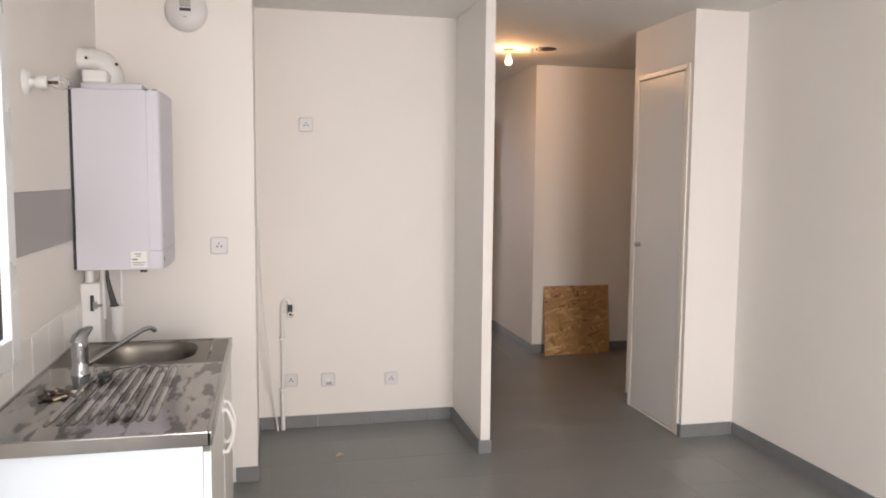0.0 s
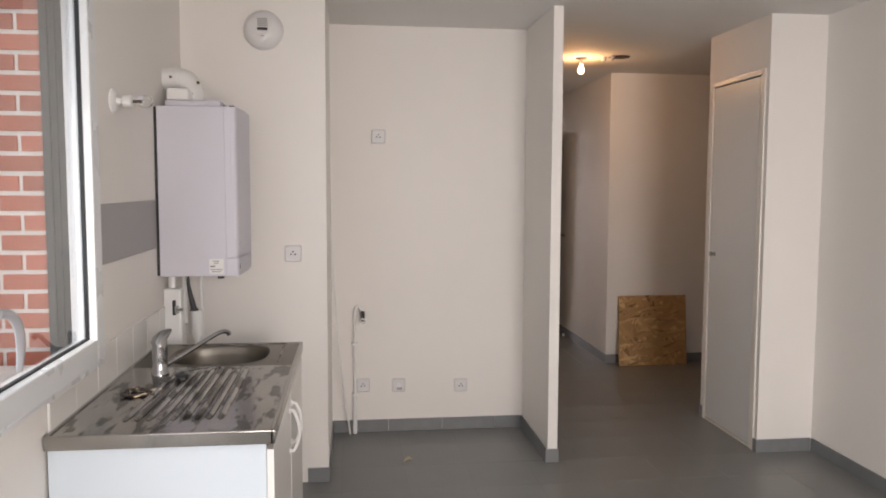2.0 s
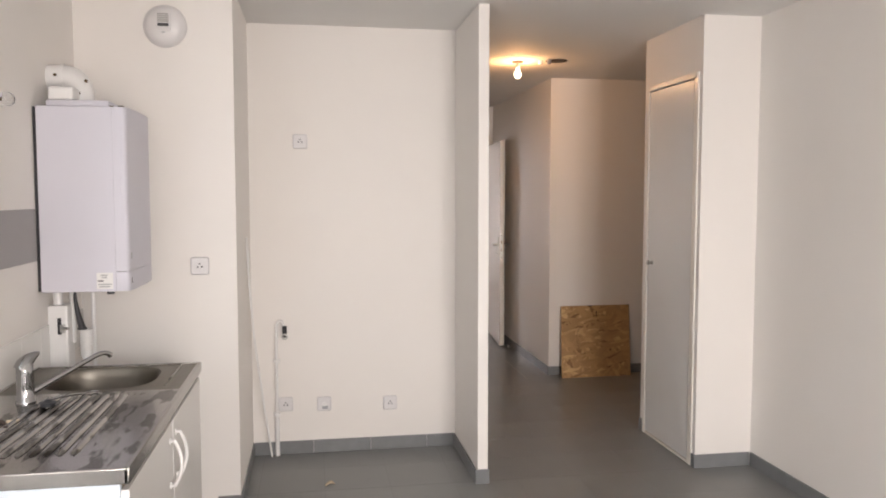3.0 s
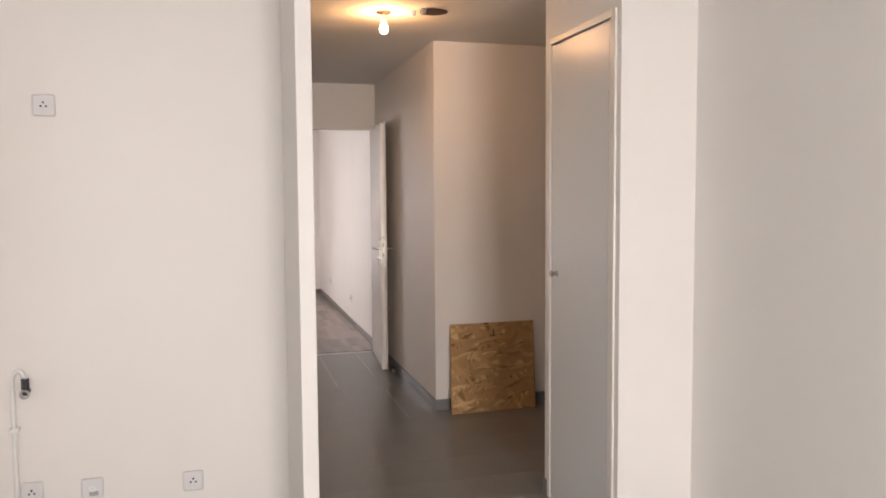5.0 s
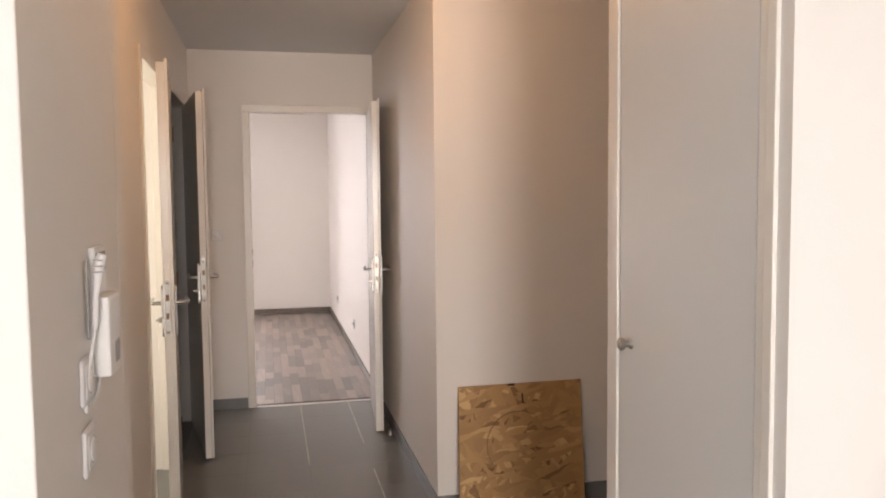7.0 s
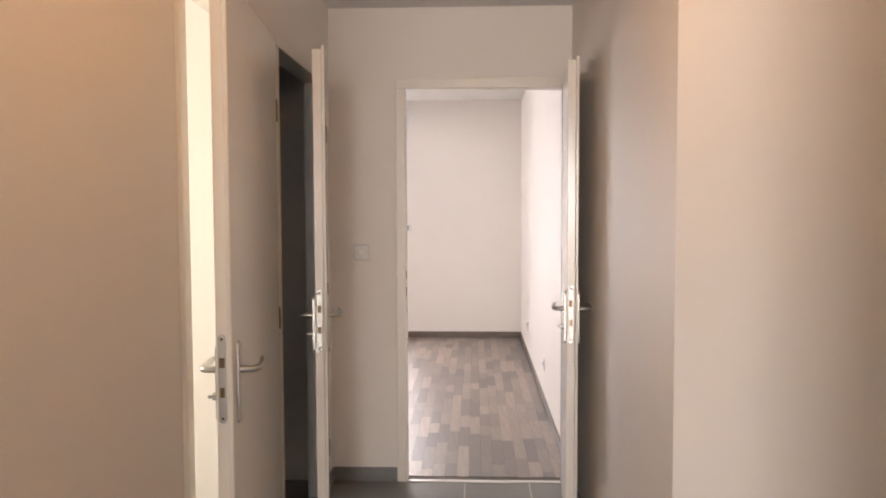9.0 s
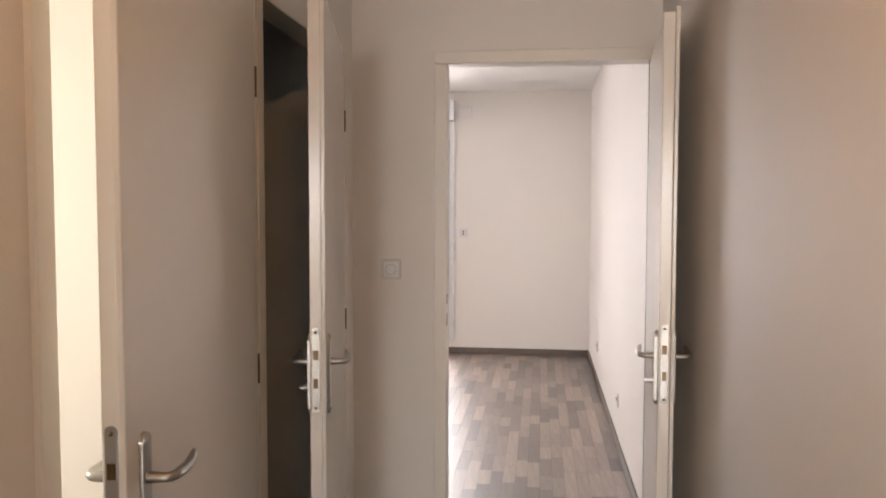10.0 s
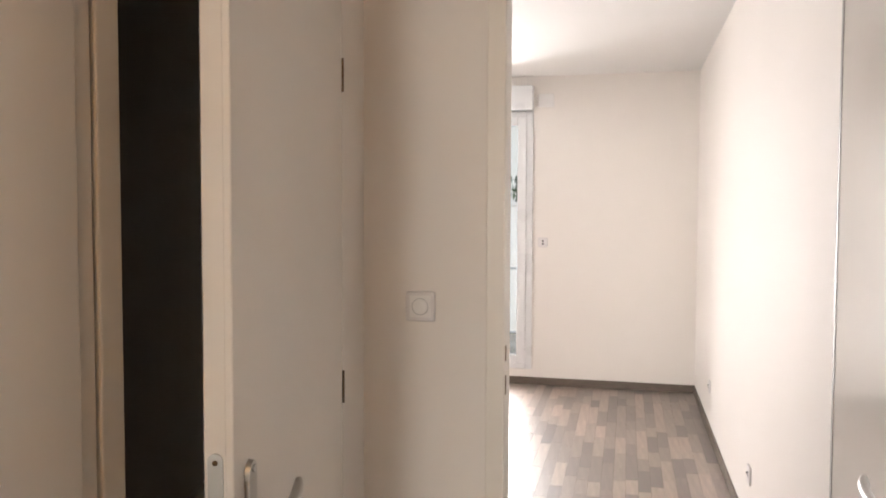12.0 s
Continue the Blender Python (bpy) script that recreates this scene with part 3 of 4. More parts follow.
tube(bm, list(curve((XL + 0.066, SY0 + 0.018, 1.232), (XL + 0.080, SY0 + 0.055, 1.235), (XL + 0.078, SY0 + 0.085, 1.195), 6)) + list(curve((XL + 0.078, SY0 + 0.085, 1.195), (XL + 0.076, SY0 + 0.11, 1.15), (XL + 0.070, SY0 + 0.10, 1.09), 6))[1:], [0.011] * 7 + [0.0105, 0.010, 0.0095, 0.009, 0.008, 0.007], 10)
part("handle", bm, GREYP, sash, "pale grey curved window handle", m=turn)
bm = B()
box(bm, XL + 0.001, XL + 0.009, 2.055, 2.075, 1.06, 1.135, 0.002)
box(bm, XL + 0.008, XL + 0.012, 2.06, 2.07, 1.07, 1.09)
box(bm, XL + 0.008, XL + 0.012, 2.06, 2.07, 1.105, 1.12)
solid("strike_plate", bm, GREYP, "small grey strike plate beside the window", "strike plate")
bm = B()
box(bm, -0.95, -0.60, WY0, 3.10, 0.86, 0.918, 0.006)
part("sill", bm, RENDERW, win, "pale outer window sill")
bm = B()
box(bm, -0.695, -0.60, 3.085, 3.10, 0.9, 2.3)
box(bm, -0.695, -0.67, 3.072, 3.085, 0.92, 2.3, 0.003)
box(bm, -0.655, -0.648, 3.075, 3.085, 0.92, 2.3, 0.002)
part("shutter_guide", bm, REVEAL, win, "dark grey shutter guide in the reveal")

# balcony opening behind the starting point
bal = thing("window_2", "tall white glazed balcony window", "window", (1.66, YS, 0.05), kind="structure")
for x0, x1 in ((0.87, 0.95), (1.62, 1.70), (2.37, 2.45)):
    bm = B()
    box(bm, x0, x1, YS - 0.1, YS - 0.03, 0.05, 2.3, 0.004)
    part("window_frame", bm, PVC, bal)
for z0, z1 in ((0.05, 0.13), (2.22, 2.3)):
    for x0, x1 in ((0.95, 1.62), (1.70, 2.37)):
        bm = B()
        box(bm, x0, x1, YS - 0.1, YS - 0.03, z0, z1, 0.004)
        part("window_frame", bm, PVC, bal)
for x0, x1 in ((0.95, 1.62), (1.70, 2.37)):
    bm = B()
    box(bm, x0, x1, YS - 0.07, YS - 0.066, 0.13, 2.22)
    part("pane", bm, GLASS, bal, smooth=False).visible_shadow = False

# unseen side window, added to hold the west fill light
side = thing("window_4", "tall white glazed side window, unseen, added for the west light", "window", (XL, 0.92, 0.05), kind="structure")
for y0, y1 in ((0.1, 0.18), (0.88, 0.96), (1.66, 1.74)):
    bm = B()
    box(bm, -0.63, -0.56, y0, y1, 0.05, 2.25, 0.004)
    part("window_frame", bm, PVC, side)
for y0, y1 in ((0.18, 0.88), (0.96, 1.66)):
    for z0, z1 in ((0.05, 0.13), (2.17, 2.25)):
        bm = B()
        box(bm, -0.63, -0.56, y0, y1, z0, z1, 0.004)
        part("window_frame", bm, PVC, side)
    bm = B()
    box(bm, -0.60, -0.596, y0, y1, 0.13, 2.17)
    part("pane", bm, GLASS, side, smooth=False).visible_shadow = False

# bedroom window with its roller box
bw = thing("window_3", "tall white plastic bedroom window under a roller shutter box", "window", (0.42, YB, 0.13), kind="structure")
x0, x1, z0, z1 = BW
for a, b in ((x0, x0 + 0.06), (x1 - 0.06, x1)):
    bm = B()
    box(bm, a, b, YB - 0.015, YB + 0.06, z0, z1, 0.004)
    part("window_frame", bm, PVC, bw)
for a, b in ((z0, z0 + 0.05), (z1 - 0.05, z1)):
    bm = B()
    box(bm, x0 + 0.06, x1 - 0.06, YB - 0.015, YB + 0.06, a, b, 0.004)
    part("window_frame", bm, PVC, bw)
for a, b in ((x0 + 0.055, 0.41), (0.43, x1 - 0.055)):
    bm = B()
    for c, d, e, f in ((a, a + 0.075, z0 + 0.045, z1 - 0.045), (b - 0.075, b, z0 + 0.045, z1 - 0.045), (a + 0.075, b - 0.075, z0 + 0.045, z0 + 0.12), (a + 0.075, b - 0.075, z1 - 0.12, z1 - 0.045)):
        box(bm, c, d, YB - 0.03, YB + 0.035, e, f, 0.004)
    s = part("sash", bm, PVC, bw)
    bm = B()
    box(bm, a + 0.075, b - 0.075, YB + 0.005, YB + 0.009, z0 + 0.12, z1 - 0.12)
    part("pane", bm, GLASS, s, smooth=False).visible_shadow = False
bm = B()
box(bm, x0 - 0.02, x1, YB - 0.10, YB + 0.2, z1 + 0.004, 2.515, 0.006)
box(bm, x0 - 0.018, x1 - 0.002, YB - 0.106, YB - 0.09, z1 + 0.002, z1 + 0.02, 0.002)
part("shutter_box", bm, PVC, bw, "white roller shutter box")
# outdoors past the bedroom window
hedge = thing("hedge", "dense dark green clipped garden hedge", "hedge", (0, 20.0, -0.3))
rnd = random.Random(5)
verts, faces = [], []
for i in range(5200):
    p = Vector((rnd.uniform(-5, 3.5), rnd.uniform(19.6, 20.4), rnd.uniform(-0.3, 2.05 + 0.25 * noise.noise(Vector((i * 0.37, 0, 0))))))
    q = Euler((rnd.uniform(0, 6), rnd.uniform(0, 6), rnd.uniform(0, 6))).to_matrix()
    s = rnd.uniform(0.05, 0.11)
    k = len(verts)
    verts += [p + q @ Vector(v) * s for v in ((-1, 0, 0), (0, -0.45, 0.1), (1, 0, 0), (0, 0.45, 0.1))]
    faces.append((k, k + 1, k + 2, k + 3))
data = bpy.data.meshes.new("leaves")
data.from_pydata(verts, [], faces)
data.materials.append(LEAF)
lv = new("leaves", data)
lv.parent = hedge
lv.matrix_parent_inverse = Matrix.Translation(hedge.location).inverted()
tagged(lv, kind="stuff")
bm = B()
box(bm, -8, 5, 18.0, 18.2, -0.3, 1.56, 0.01)
box(bm, -8.05, 5.05, 17.96, 18.24, 1.56, 1.62, 0.01)
solid("garden_wall", bm, RENDERW, "low pale rendered garden wall with a coping", "wall", "structure")
house = thing("house", "pale rendered neighbour house with a tiled roof", "house", (-4, 34, -0.3))
bm = B()
box(bm, -14, 6, 30, 38, -0.3, 5.2)
part("wall", bm, RENDERW, house, smooth=False)
bm = B()
for x in (-14.4, 6.4):
    bm.verts.new((x, 29.5, 5.1)), bm.verts.new((x, 38.5, 5.1)), bm.verts.new((x, 34, 8.0))
bm.verts.ensure_lookup_table()
v = bm.verts
for f in ((0, 1, 2), (3, 5, 4), (0, 2, 5, 3), (1, 4, 5, 2), (0, 3, 4, 1)):
    bm.faces.new([v[i] for i in f])
part("roof", bm, ROOFT, house, smooth=False)
rail = thing("balcony_railing", "slim grey metal railing outside the bedroom window", "railing", (0.4, YB + 1.2, -0.3))
for z in (0.25, 0.90):
    bm = B()
    rod(bm, (-1.5, YB + 1.2, z), (2.4, YB + 1.2, z), 0.012, sides=10)
    part("bar", bm, GREYP, rail)
for x in (-1.5, 0.45, 2.4):
    bm = B()
    box(bm, x - 0.02, x + 0.02, YB + 1.18, YB + 1.22, -0.3, 0.9, 0.003)
    part("post", bm, GREYP, rail)


# ---- kitchen: sink unit ----
SX0, SX1, SYA, SYB, SZ = -0.527, 0.068, 2.56, 3.764, 0.842
cab = thing("sink_cabinet", "white melamine sink base cabinet with two doors", "cabinet", (-0.24, 3.16, 0))
bm = B()
box(bm, SX0 + 0.005, 0.045, SYA + 0.012, SYA + 0.03, 0.0, SZ - 0.035, 0.0015)
part("side_panel", bm, MELAMINE, cab, "bluish white side panel")
bm = B()
box(bm, SX0 + 0.005, 0.045, SYB - 0.03, SYB - 0.012, 0.0, SZ - 0.035, 0.0015)
part("side_panel", bm, MELAMINE, cab)
bm = B()
box(bm, SX0 + 0.005, 0.03, SYA + 0.03, SYB - 0.03, 0.10, 0.118)
part("bottom_panel", bm, MELAMINE, cab)
bm = B()
box(bm, -0.03, -0.014, SYA + 0.03, SYB - 0.03, 0.0, 0.10)
part("plinth", bm, MELAMINE, cab)
bm = B()
box(bm, 0.025, 0.044, SYA + 0.03, SYB - 0.03, SZ - 0.075, SZ - 0.035)
part("top_rail", bm, EDGE, cab, "bare chipboard front rail")
MID = (SYA + SYB) / 2
for a, b, hy in ((SYA + 0.014, MID - 0.002, MID - 0.05), (MID + 0.002, SYB - 0.014, MID + 0.05)):
    bm = B()
    box(bm, 0.046, 0.064, a, b, 0.105, SZ - 0.055, 0.0015)
    dr = part("door", bm, FRONT, cab, "off-white cabinet door")
    bm = B()
    box(bm, 0.0465, 0.0655, a - 0.001, a + 0.0012, 0.105, SZ - 0.055)
    part("edge_band", bm, WHITE, dr, "white edge band")
    bm = B()
    tube(bm, [(0.064, hy, 0.735)] + list(curve((0.078, hy, 0.735), (0.118, hy, 0.665), (0.078, hy, 0.595), 10)) + [(0.064, hy, 0.595)], 0.0062, 10)
    for z in (0.735, 0.595):
        rod(bm, (0.0635, hy, z), (0.068, hy, z), 0.011, sides=12)
    part("handle", bm, WHITE, dr, "white plastic bow handle")

# stainless sink top
top = thing("kitchen_sink", "scratched stainless steel sink top with ribbed drainer", "sink", (-0.24, 3.16, SZ - 0.035))


def super_loop(cx, cy, rx, ry, power, count):
    pts = []
    for i in range(count):
        a = 2 * math.pi * (i + 0.5) / count
        c, s = math.cos(a), math.sin(a)
        pts.append((cx + rx * math.copysign(abs(c) ** (2 / power), c), cy + ry * math.copysign(abs(s) ** (2 / power), s)))
    return pts


BX, BY, BRX, BRY = -0.235, 3.545, 0.185, 0.175
N = 56
bm = B()
inner = super_loop(BX, BY, BRX, BRY, 2.9, N)
y_split = 3.345
frame_loop = []
for x, y in inner:   # match each point of the bowl to the rectangle round it
    dx, dy = x - BX, y - BY
    k = min((SX1 - BX) / dx if dx > 0 else (SX0 - BX) / dx, (SYB - BY) / dy if dy > 0 else (y_split - BY) / dy)
    frame_loop.append((BX + dx * k, BY + dy * k))
lo = [bm.verts.new((x, y, SZ)) for x, y in frame_loop]
rings = [lo]
for scale, drop in ((1.05, 0.0), (1.02, 0.002), (1.0, -0.002), (0.975, -0.012), (0.955, -0.04), (0.93, -0.11), (0.88, -0.138), (0.78, -0.148), (0.12, -0.152)):
    rings.append([bm.verts.new((BX + (x - BX) * scale, BY + (y - BY) * scale, SZ + drop)) for x, y in inner])
for p, q in zip(rings, rings[1:]):
    for i in range(N):
        j = (i + 1) % N
        bm.faces.new((p[i], p[j], q[j], q[i])).smooth = True
bm.faces.new(rings[-1])
for cx, cy in ((SX0, y_split), (SX1, y_split), (SX0, SYB), (SX1, SYB)):   # the four corners that the loop cuts off
    near = sorted(lo, key=lambda q: (q.co.x - cx) ** 2 + (q.co.y - cy) ** 2)[:2]
    if (near[0].co - Vector((cx, cy, SZ))).length > 1e-4:
        bm.faces.new((near[0], near[1], bm.verts.new((cx, cy, SZ))))
part("bowl", bm, BRUSHED, top, "oval pressed steel bowl")
bm = B()
turned(bm, [(0.0, 0.004), (0.03, 0.004), (0.04, 0.002), (0.042, 0.0)], Matrix.Translation((BX, BY, SZ - 0.152)), 24)
part("drain", bm, CHROME, top, "round metal drain")
bm = B()
box(bm, SX0, SX1, SYA, y_split, SZ - 0.004, SZ)
part("drainer", bm, STEEL, top, "flat steel drainer")
bm = B()
box(bm, SX0, SX1, SYA - 0.002, SYA + 0.01, SZ - 0.036, SZ + 0.003, 0.003)
box(bm, SX1 - 0.012, SX1 + 0.002, SYA - 0.002, SYB, SZ - 0.036, SZ + 0.003, 0.003)
box(bm, SX0, SX1, SYB - 0.012, SYB, SZ - 0.036, SZ + 0.003, 0.003)
box(bm, SX0, SX0 + 0.012, SYA, SYB, SZ - 0.02, SZ + 0.004, 0.003)
part("rim", bm, RIMSTEEL, top, "folded steel rim")
for i in range(9):
    t = i / 8
    bm = B()
    a = Vector((-0.335 + 0.235 * t, 3.30 - 0.02 * (t - 0.5) ** 2, SZ - 0.0035))
    b = Vector((-0.36 + 0.265 * t, 2.70, SZ - 0.0035))
    d = (b - a).normalized()
    tube(bm, [a - d * 0.012 - Vector((0, 0, 0.004)), a, a + d * 0.03, b - d * 0.03, b, b + d * 0.012 - Vector((0, 0, 0.004))], [0.004, 0.009, 0.0115, 0.0115, 0.009, 0.004], 12)
    part("rib", bm, STEEL, top)
bm = B()   # shallow pressed edge round the drainer
for p, q in (((-0.42, 3.742), (0.0, 3.742)), ((0.0, 3.40), (0.0, 3.742))):
    tube(bm, [(*p, SZ - 0.001), (*q, SZ - 0.001)], 0.0045, 8)
part("pressed_edge", bm, STEEL, top)

# tap
tap = thing("mixer_tap", "chrome single-lever kitchen mixer tap", "tap", (-0.39, 3.24, SZ))
bm = B()
turned(bm, [(0, 0), (0.030, 0), (0.030, 0.006), (0.027, 0.01), (0.0255, 0.05), (0.026, 0.10), (0.026, 0.122), (0.021, 0.134), (0, 0.137)], Matrix.Translation((-0.39, 3.24, SZ)), 24)
part("body", bm, CHROME, tap)
bm = B()
tube(bm, [(-0.375, 3.255, 0.872), (-0.30, 3.325, 0.912), (-0.225, 3.395, 0.952)] + list(curve((-0.225, 3.395, 0.952), (-0.192, 3.425, 0.968), (-0.182, 3.435, 0.945), 6))[1:], [0.010, 0.0085, 0.008, 0.008, 0.008, 0.008, 0.008, 0.009, 0.0095], 14)
part("spout", bm, CHROME, tap)
bm = B()
tube(bm, [(-0.396, 3.233, 0.948), (-0.390, 3.24, 0.966), (-0.381, 3.25, 0.979), (-0.366, 3.266, 0.99), (-0.358, 3.274, 0.994)], [0.0258, 0.0255, 0.020, 0.011, 0.005], 16)
part("lever", bm, CHROME, tap, "chrome tap lever")

# things lying on the drainer
plug = thing("sink_plug", "dark rubber sink plug lying with its ball chain", "plug", (-0.30, 3.16, SZ + 0.008))
bm = B()
turned(bm, [(0, 0), (0.021, 0), (0.024, 0.012), (0.012, 0.014), (0.006, 0.02), (0, 0.02)], Matrix.Translation((-0.30, 3.16, SZ + 0.008)), 20)
part("stopper", bm, DARK, plug)
bm = B()
pts = list(curve((-0.30, 3.16, SZ + 0.026), (-0.25, 3.20, SZ + 0.03), (-0.235, 3.30, SZ + 0.008), 8)) + list(curve((-0.235, 3.30, SZ + 0.008), (-0.23, 3.34, SZ + 0.006), (-0.20, 3.345, SZ + 0.004), 4))[1:]
tube(bm, pts, 0.0028, 8)
part("chain", bm, CHROME, plug, "bright ball chain")
chips = thing("rubble_chips", "dark brown crumbled chips lying on the drainer", "debris", (-0.40, 2.99, SZ))
rnd = random.Random(11)
for i in range(16):
    bm = B()
    box(bm, -rnd.uniform(0.012, 0.032), rnd.uniform(0.012, 0.03), -rnd.uniform(0.003, 0.008), rnd.uniform(0.003, 0.008), 0, rnd.uniform(0.003, 0.008), 0.0012)
    part("chip", bm, EDGE if i % 4 == 3 else CHIP, chips, "pale wood flake" if i % 4 == 3 else "", m=pose(-0.395 + rnd.uniform(-0.05, 0.05), 2.985 + rnd.uniform(-0.045, 0.045), SZ + 0.001 + 0.0012 * (i % 5), rnd.uniform(-8, 8), rnd.uniform(-8, 8), rnd.uniform(0, 180)))
# tiled strip over the sink
strip = thing("tiled_splashback", "low strip of glossy white wall tiles", "tiles", (XL, 3.4, SZ), kind="structure")
bm = B()
box(bm, XL, XL + 0.0044, 2.605, YK, SZ - 0.02, 0.985)
part("grout", bm, WGROUT, strip, smooth=False)
wt = {}
y = 2.605
while y < YK - 0.01:
    za, zb = SZ - 0.02, 0.985 if y > 2.9 else 0.922
    run = round(min(0.2, YK - y), 4)
    if (run, zb) not in wt:
        bm = B()
        box(bm, 0, 0.006, 0.0012, run - 0.0012, za + 0.0007, zb - 0.0007, 0.001)
        wt[run, zb] = mesh_of("wall_tile", bm, WTILE, True)
    ob = new("wall_tile", wt[run, zb])
    ob.parent = strip
    ob.matrix_parent_inverse = Matrix.Translation(strip.location).inverted()
    ob.location = (XL, y, 0)
    y += 0.2
bm = B()
box(bm, XL, XL + 0.005, 3.05, 3.80, 1.245, 1.443, 0.0015)
solid("wall_panel", bm, GREYPANEL, "flat grey panel on the wall beside the boiler", "panel")

# ---- boiler ----
PY0, PY1, PZ0, PZ1 = 3.806, 4.235, 1.122, 1.832


def bowed(bm, z0, z1):
    """A slab behind a gently bowed front, straight at its sides and rounded at the two upright corners."""
    a, b, mid = PY0 + 0.001, PY1 - 0.001, (PY0 + PY1) / 2
    near = [Vector((-0.2452, a, 0)), Vector((-0.214, a, 0))] + curve((-0.208, a, 0), (-0.197, a, 0), (-0.195, a + 0.022, 0), 5) + curve((-0.195, a + 0.022, 0), (-0.189, (a + mid) / 2, 0), (-0.188, mid, 0), 5)[1:]
    plan = near + [Vector((p.x, a + b - p.y, 0)) for p in near[-2::-1]]
    rings = [[bm.verts.new((p.x, p.y, z)) for p in plan] for z in (z0, z1)]
    for k in range(len(plan)):
        q = (k + 1) % len(plan)
        bm.faces.new((rings[0][k], rings[0][q], rings[1][q], rings[1][k])).smooth = 1 < k < len(plan) - 3
    bm.faces.new(rings[0][::-1])
    bm.faces.new(rings[1])


boiler = thing("gas_boiler", "white wall-hung gas boiler with a curved front cover", "boiler", (XL, 4.0, 1.122))
bm = B()
box(bm, XL + 0.012, -0.245, PY0, PY1, PZ0, PZ1, 0.004)
part("body", bm, ENAMEL, boiler, "plain enamelled side panels")
bm = B()
box(bm, XL, XL + 0.012, PY0 + 0.006, PY1 - 0.006, PZ0 + 0.004, PZ1 - 0.004)
part("back_plate", bm, DARK, boiler, "dark back plate")
bm = B()
bowed(bm, PZ0 + 0.0785, PZ1 - 0.001)
cov = part("front_cover", bm, ENAMEL, boiler, "gently bowed front cover")
bm = B()
bowed(bm, PZ0 + 0.002, PZ0 + 0.0765)
pan = part("control_panel", bm, ENAMEL, boiler, "control panel below the cover")
bm = B()
box(bm, -0.199, -0.193, PY0 + 0.028, PY0 + 0.035, PZ0 + 0.03, PZ0 + 0.052, 0.001)
part("slot", bm, DARK, pan, "small dark slot")
bm = B()
box(bm, -0.199, -0.193, PY0 + 0.028, PY0 + 0.04, PZ0 + 0.125, PZ0 + 0.15, 0.001)
part("badge", bm, GREYP, cov, "small grey badge")
bm = B()
rod(bm, (-0.2225, PY0 - 0.003, 1.495), (-0.2225, PY0 + 0.004, 1.495), 0.008, sides=14)
box(bm, -0.2235, -0.2215, PY0 - 0.001, PY0 + 0.003, 1.50, 1.74, 0.0006)
part("pull_strip", bm, ENAMEL, cov, "slim raised strip ending in a round cap")
bm = B()
box(bm, -0.317, -0.257, PY0 - 0.0012, PY0 + 0.0008, 1.133, 1.196)
lab = part("label", bm, WHITE, boiler, "white rating label")
for z, a, b, mt in ((1.187, -0.302, -0.276, GREYP), (1.178, -0.298, -0.279, GREYP), (1.165, -0.313, -0.292, DARK), (1.152, -0.312, -0.262, GREYP), (1.143, -0.308, -0.268, GREYP)):
    bm = B()
    box(bm, a, b, PY0 - 0.0018, PY0 - 0.001, z - 0.003, z + 0.002)
    part("print_bar", bm, mt, lab)
for x, rad in ((-0.251, 0.010), (-0.216, 0.017)):
    bm = B()
    rod(bm, (x, PY0 + 0.024, PZ1 - 0.004), (x, PY0 + 0.024, PZ1 + 0.005), rad, rad * 0.6, sides=14)
    part("cover_clip", bm, BRASS, boiler, "brown cover clip")
bm = B()
box(bm, -0.49, -0.262, PY0 + 0.03, PY1 - 0.04, PZ1, PZ1 + 0.026, 0.006)
part("flue_base", bm, ENAMEL, boiler, "flat flue collar on top")
bm = B()
box(bm, -0.487, -0.395, PY0 + 0.045, PY0 + 0.14, PZ1 + 0.0265, PZ1 + 0.078, 0.010)
part("junction_box", bm, WHITE, boiler, "small white junction box on top")
bm = B()
rod(bm, (-0.275, 3.84, PZ0 - 0.012), (-0.275, 3.84, PZ0 + 0.004), 0.014, sides=14)
part("drain_cap", bm, DARK, boiler, "black cap underneath")
bm = B()
FY = 4.02
pts = [(-0.412, FY, PZ1 + 0.02), (-0.412, FY, PZ1 + 0.05)] + list(curve((-0.412, FY, PZ1 + 0.065), (-0.412, FY, PZ1 + 0.133), (-0.475, FY, PZ1 + 0.133), 8)) + [(-0.53, FY, PZ1 + 0.133)]
tube(bm, pts, 0.05, 24)
flue = part("flue_elbow", bm, WHITE, boiler, "white flue elbow into the wall")
bm = B()
for p in (pts[1], pts[-2]):
    q = Vector(p)
    d = Vector((0, 0, 0.008)) if p == pts[1] else Vector((-0.008, 0, 0))
    rod(bm, q - d, q + d, 0.0535, sides=24)
part("flue_collar", bm, WHITE, flue)
for x, z in ((-0.492, PZ1 + 0.138), (-0.379, PZ1 + 0.117), (-0.405, PZ1 + 0.068)):
    bm = B()
    rod(bm, (x, FY - 0.049 if x < -0.39 else FY - 0.035, z), (x, FY - 0.056 if x < -0.39 else FY - 0.05, z), 0.006, sides=10)
    part("screw", bm, BRASS, flue, "dark screw")

# pipework under the boiler
chase = thing("pipe_cover", "white boxed pipe cover under the boiler", "pipe cover", (-0.49, 3.95, 0.9))
bm = B()
box(bm, XL, -0.455, 3.90, 3.99, 0.72, 1.06, 0.008)
part("cover", bm, WHITE, chase)
bm = B()
rod(bm, (-0.50, 3.94, 1.0), (-0.50, 3.94, 1.125), 0.018, sides=14)
rod(bm, (-0.455, 3.97, 0.9), (-0.455, 3.97, 1.125), 0.011, sides=12)
rod(bm, (-0.40, 4.06, 0.75), (-0.40, 4.06, 1.125), 0.009, sides=12)
part("pipe", bm, WHITE, chase, "white pipes up to the boiler")
bm = B()
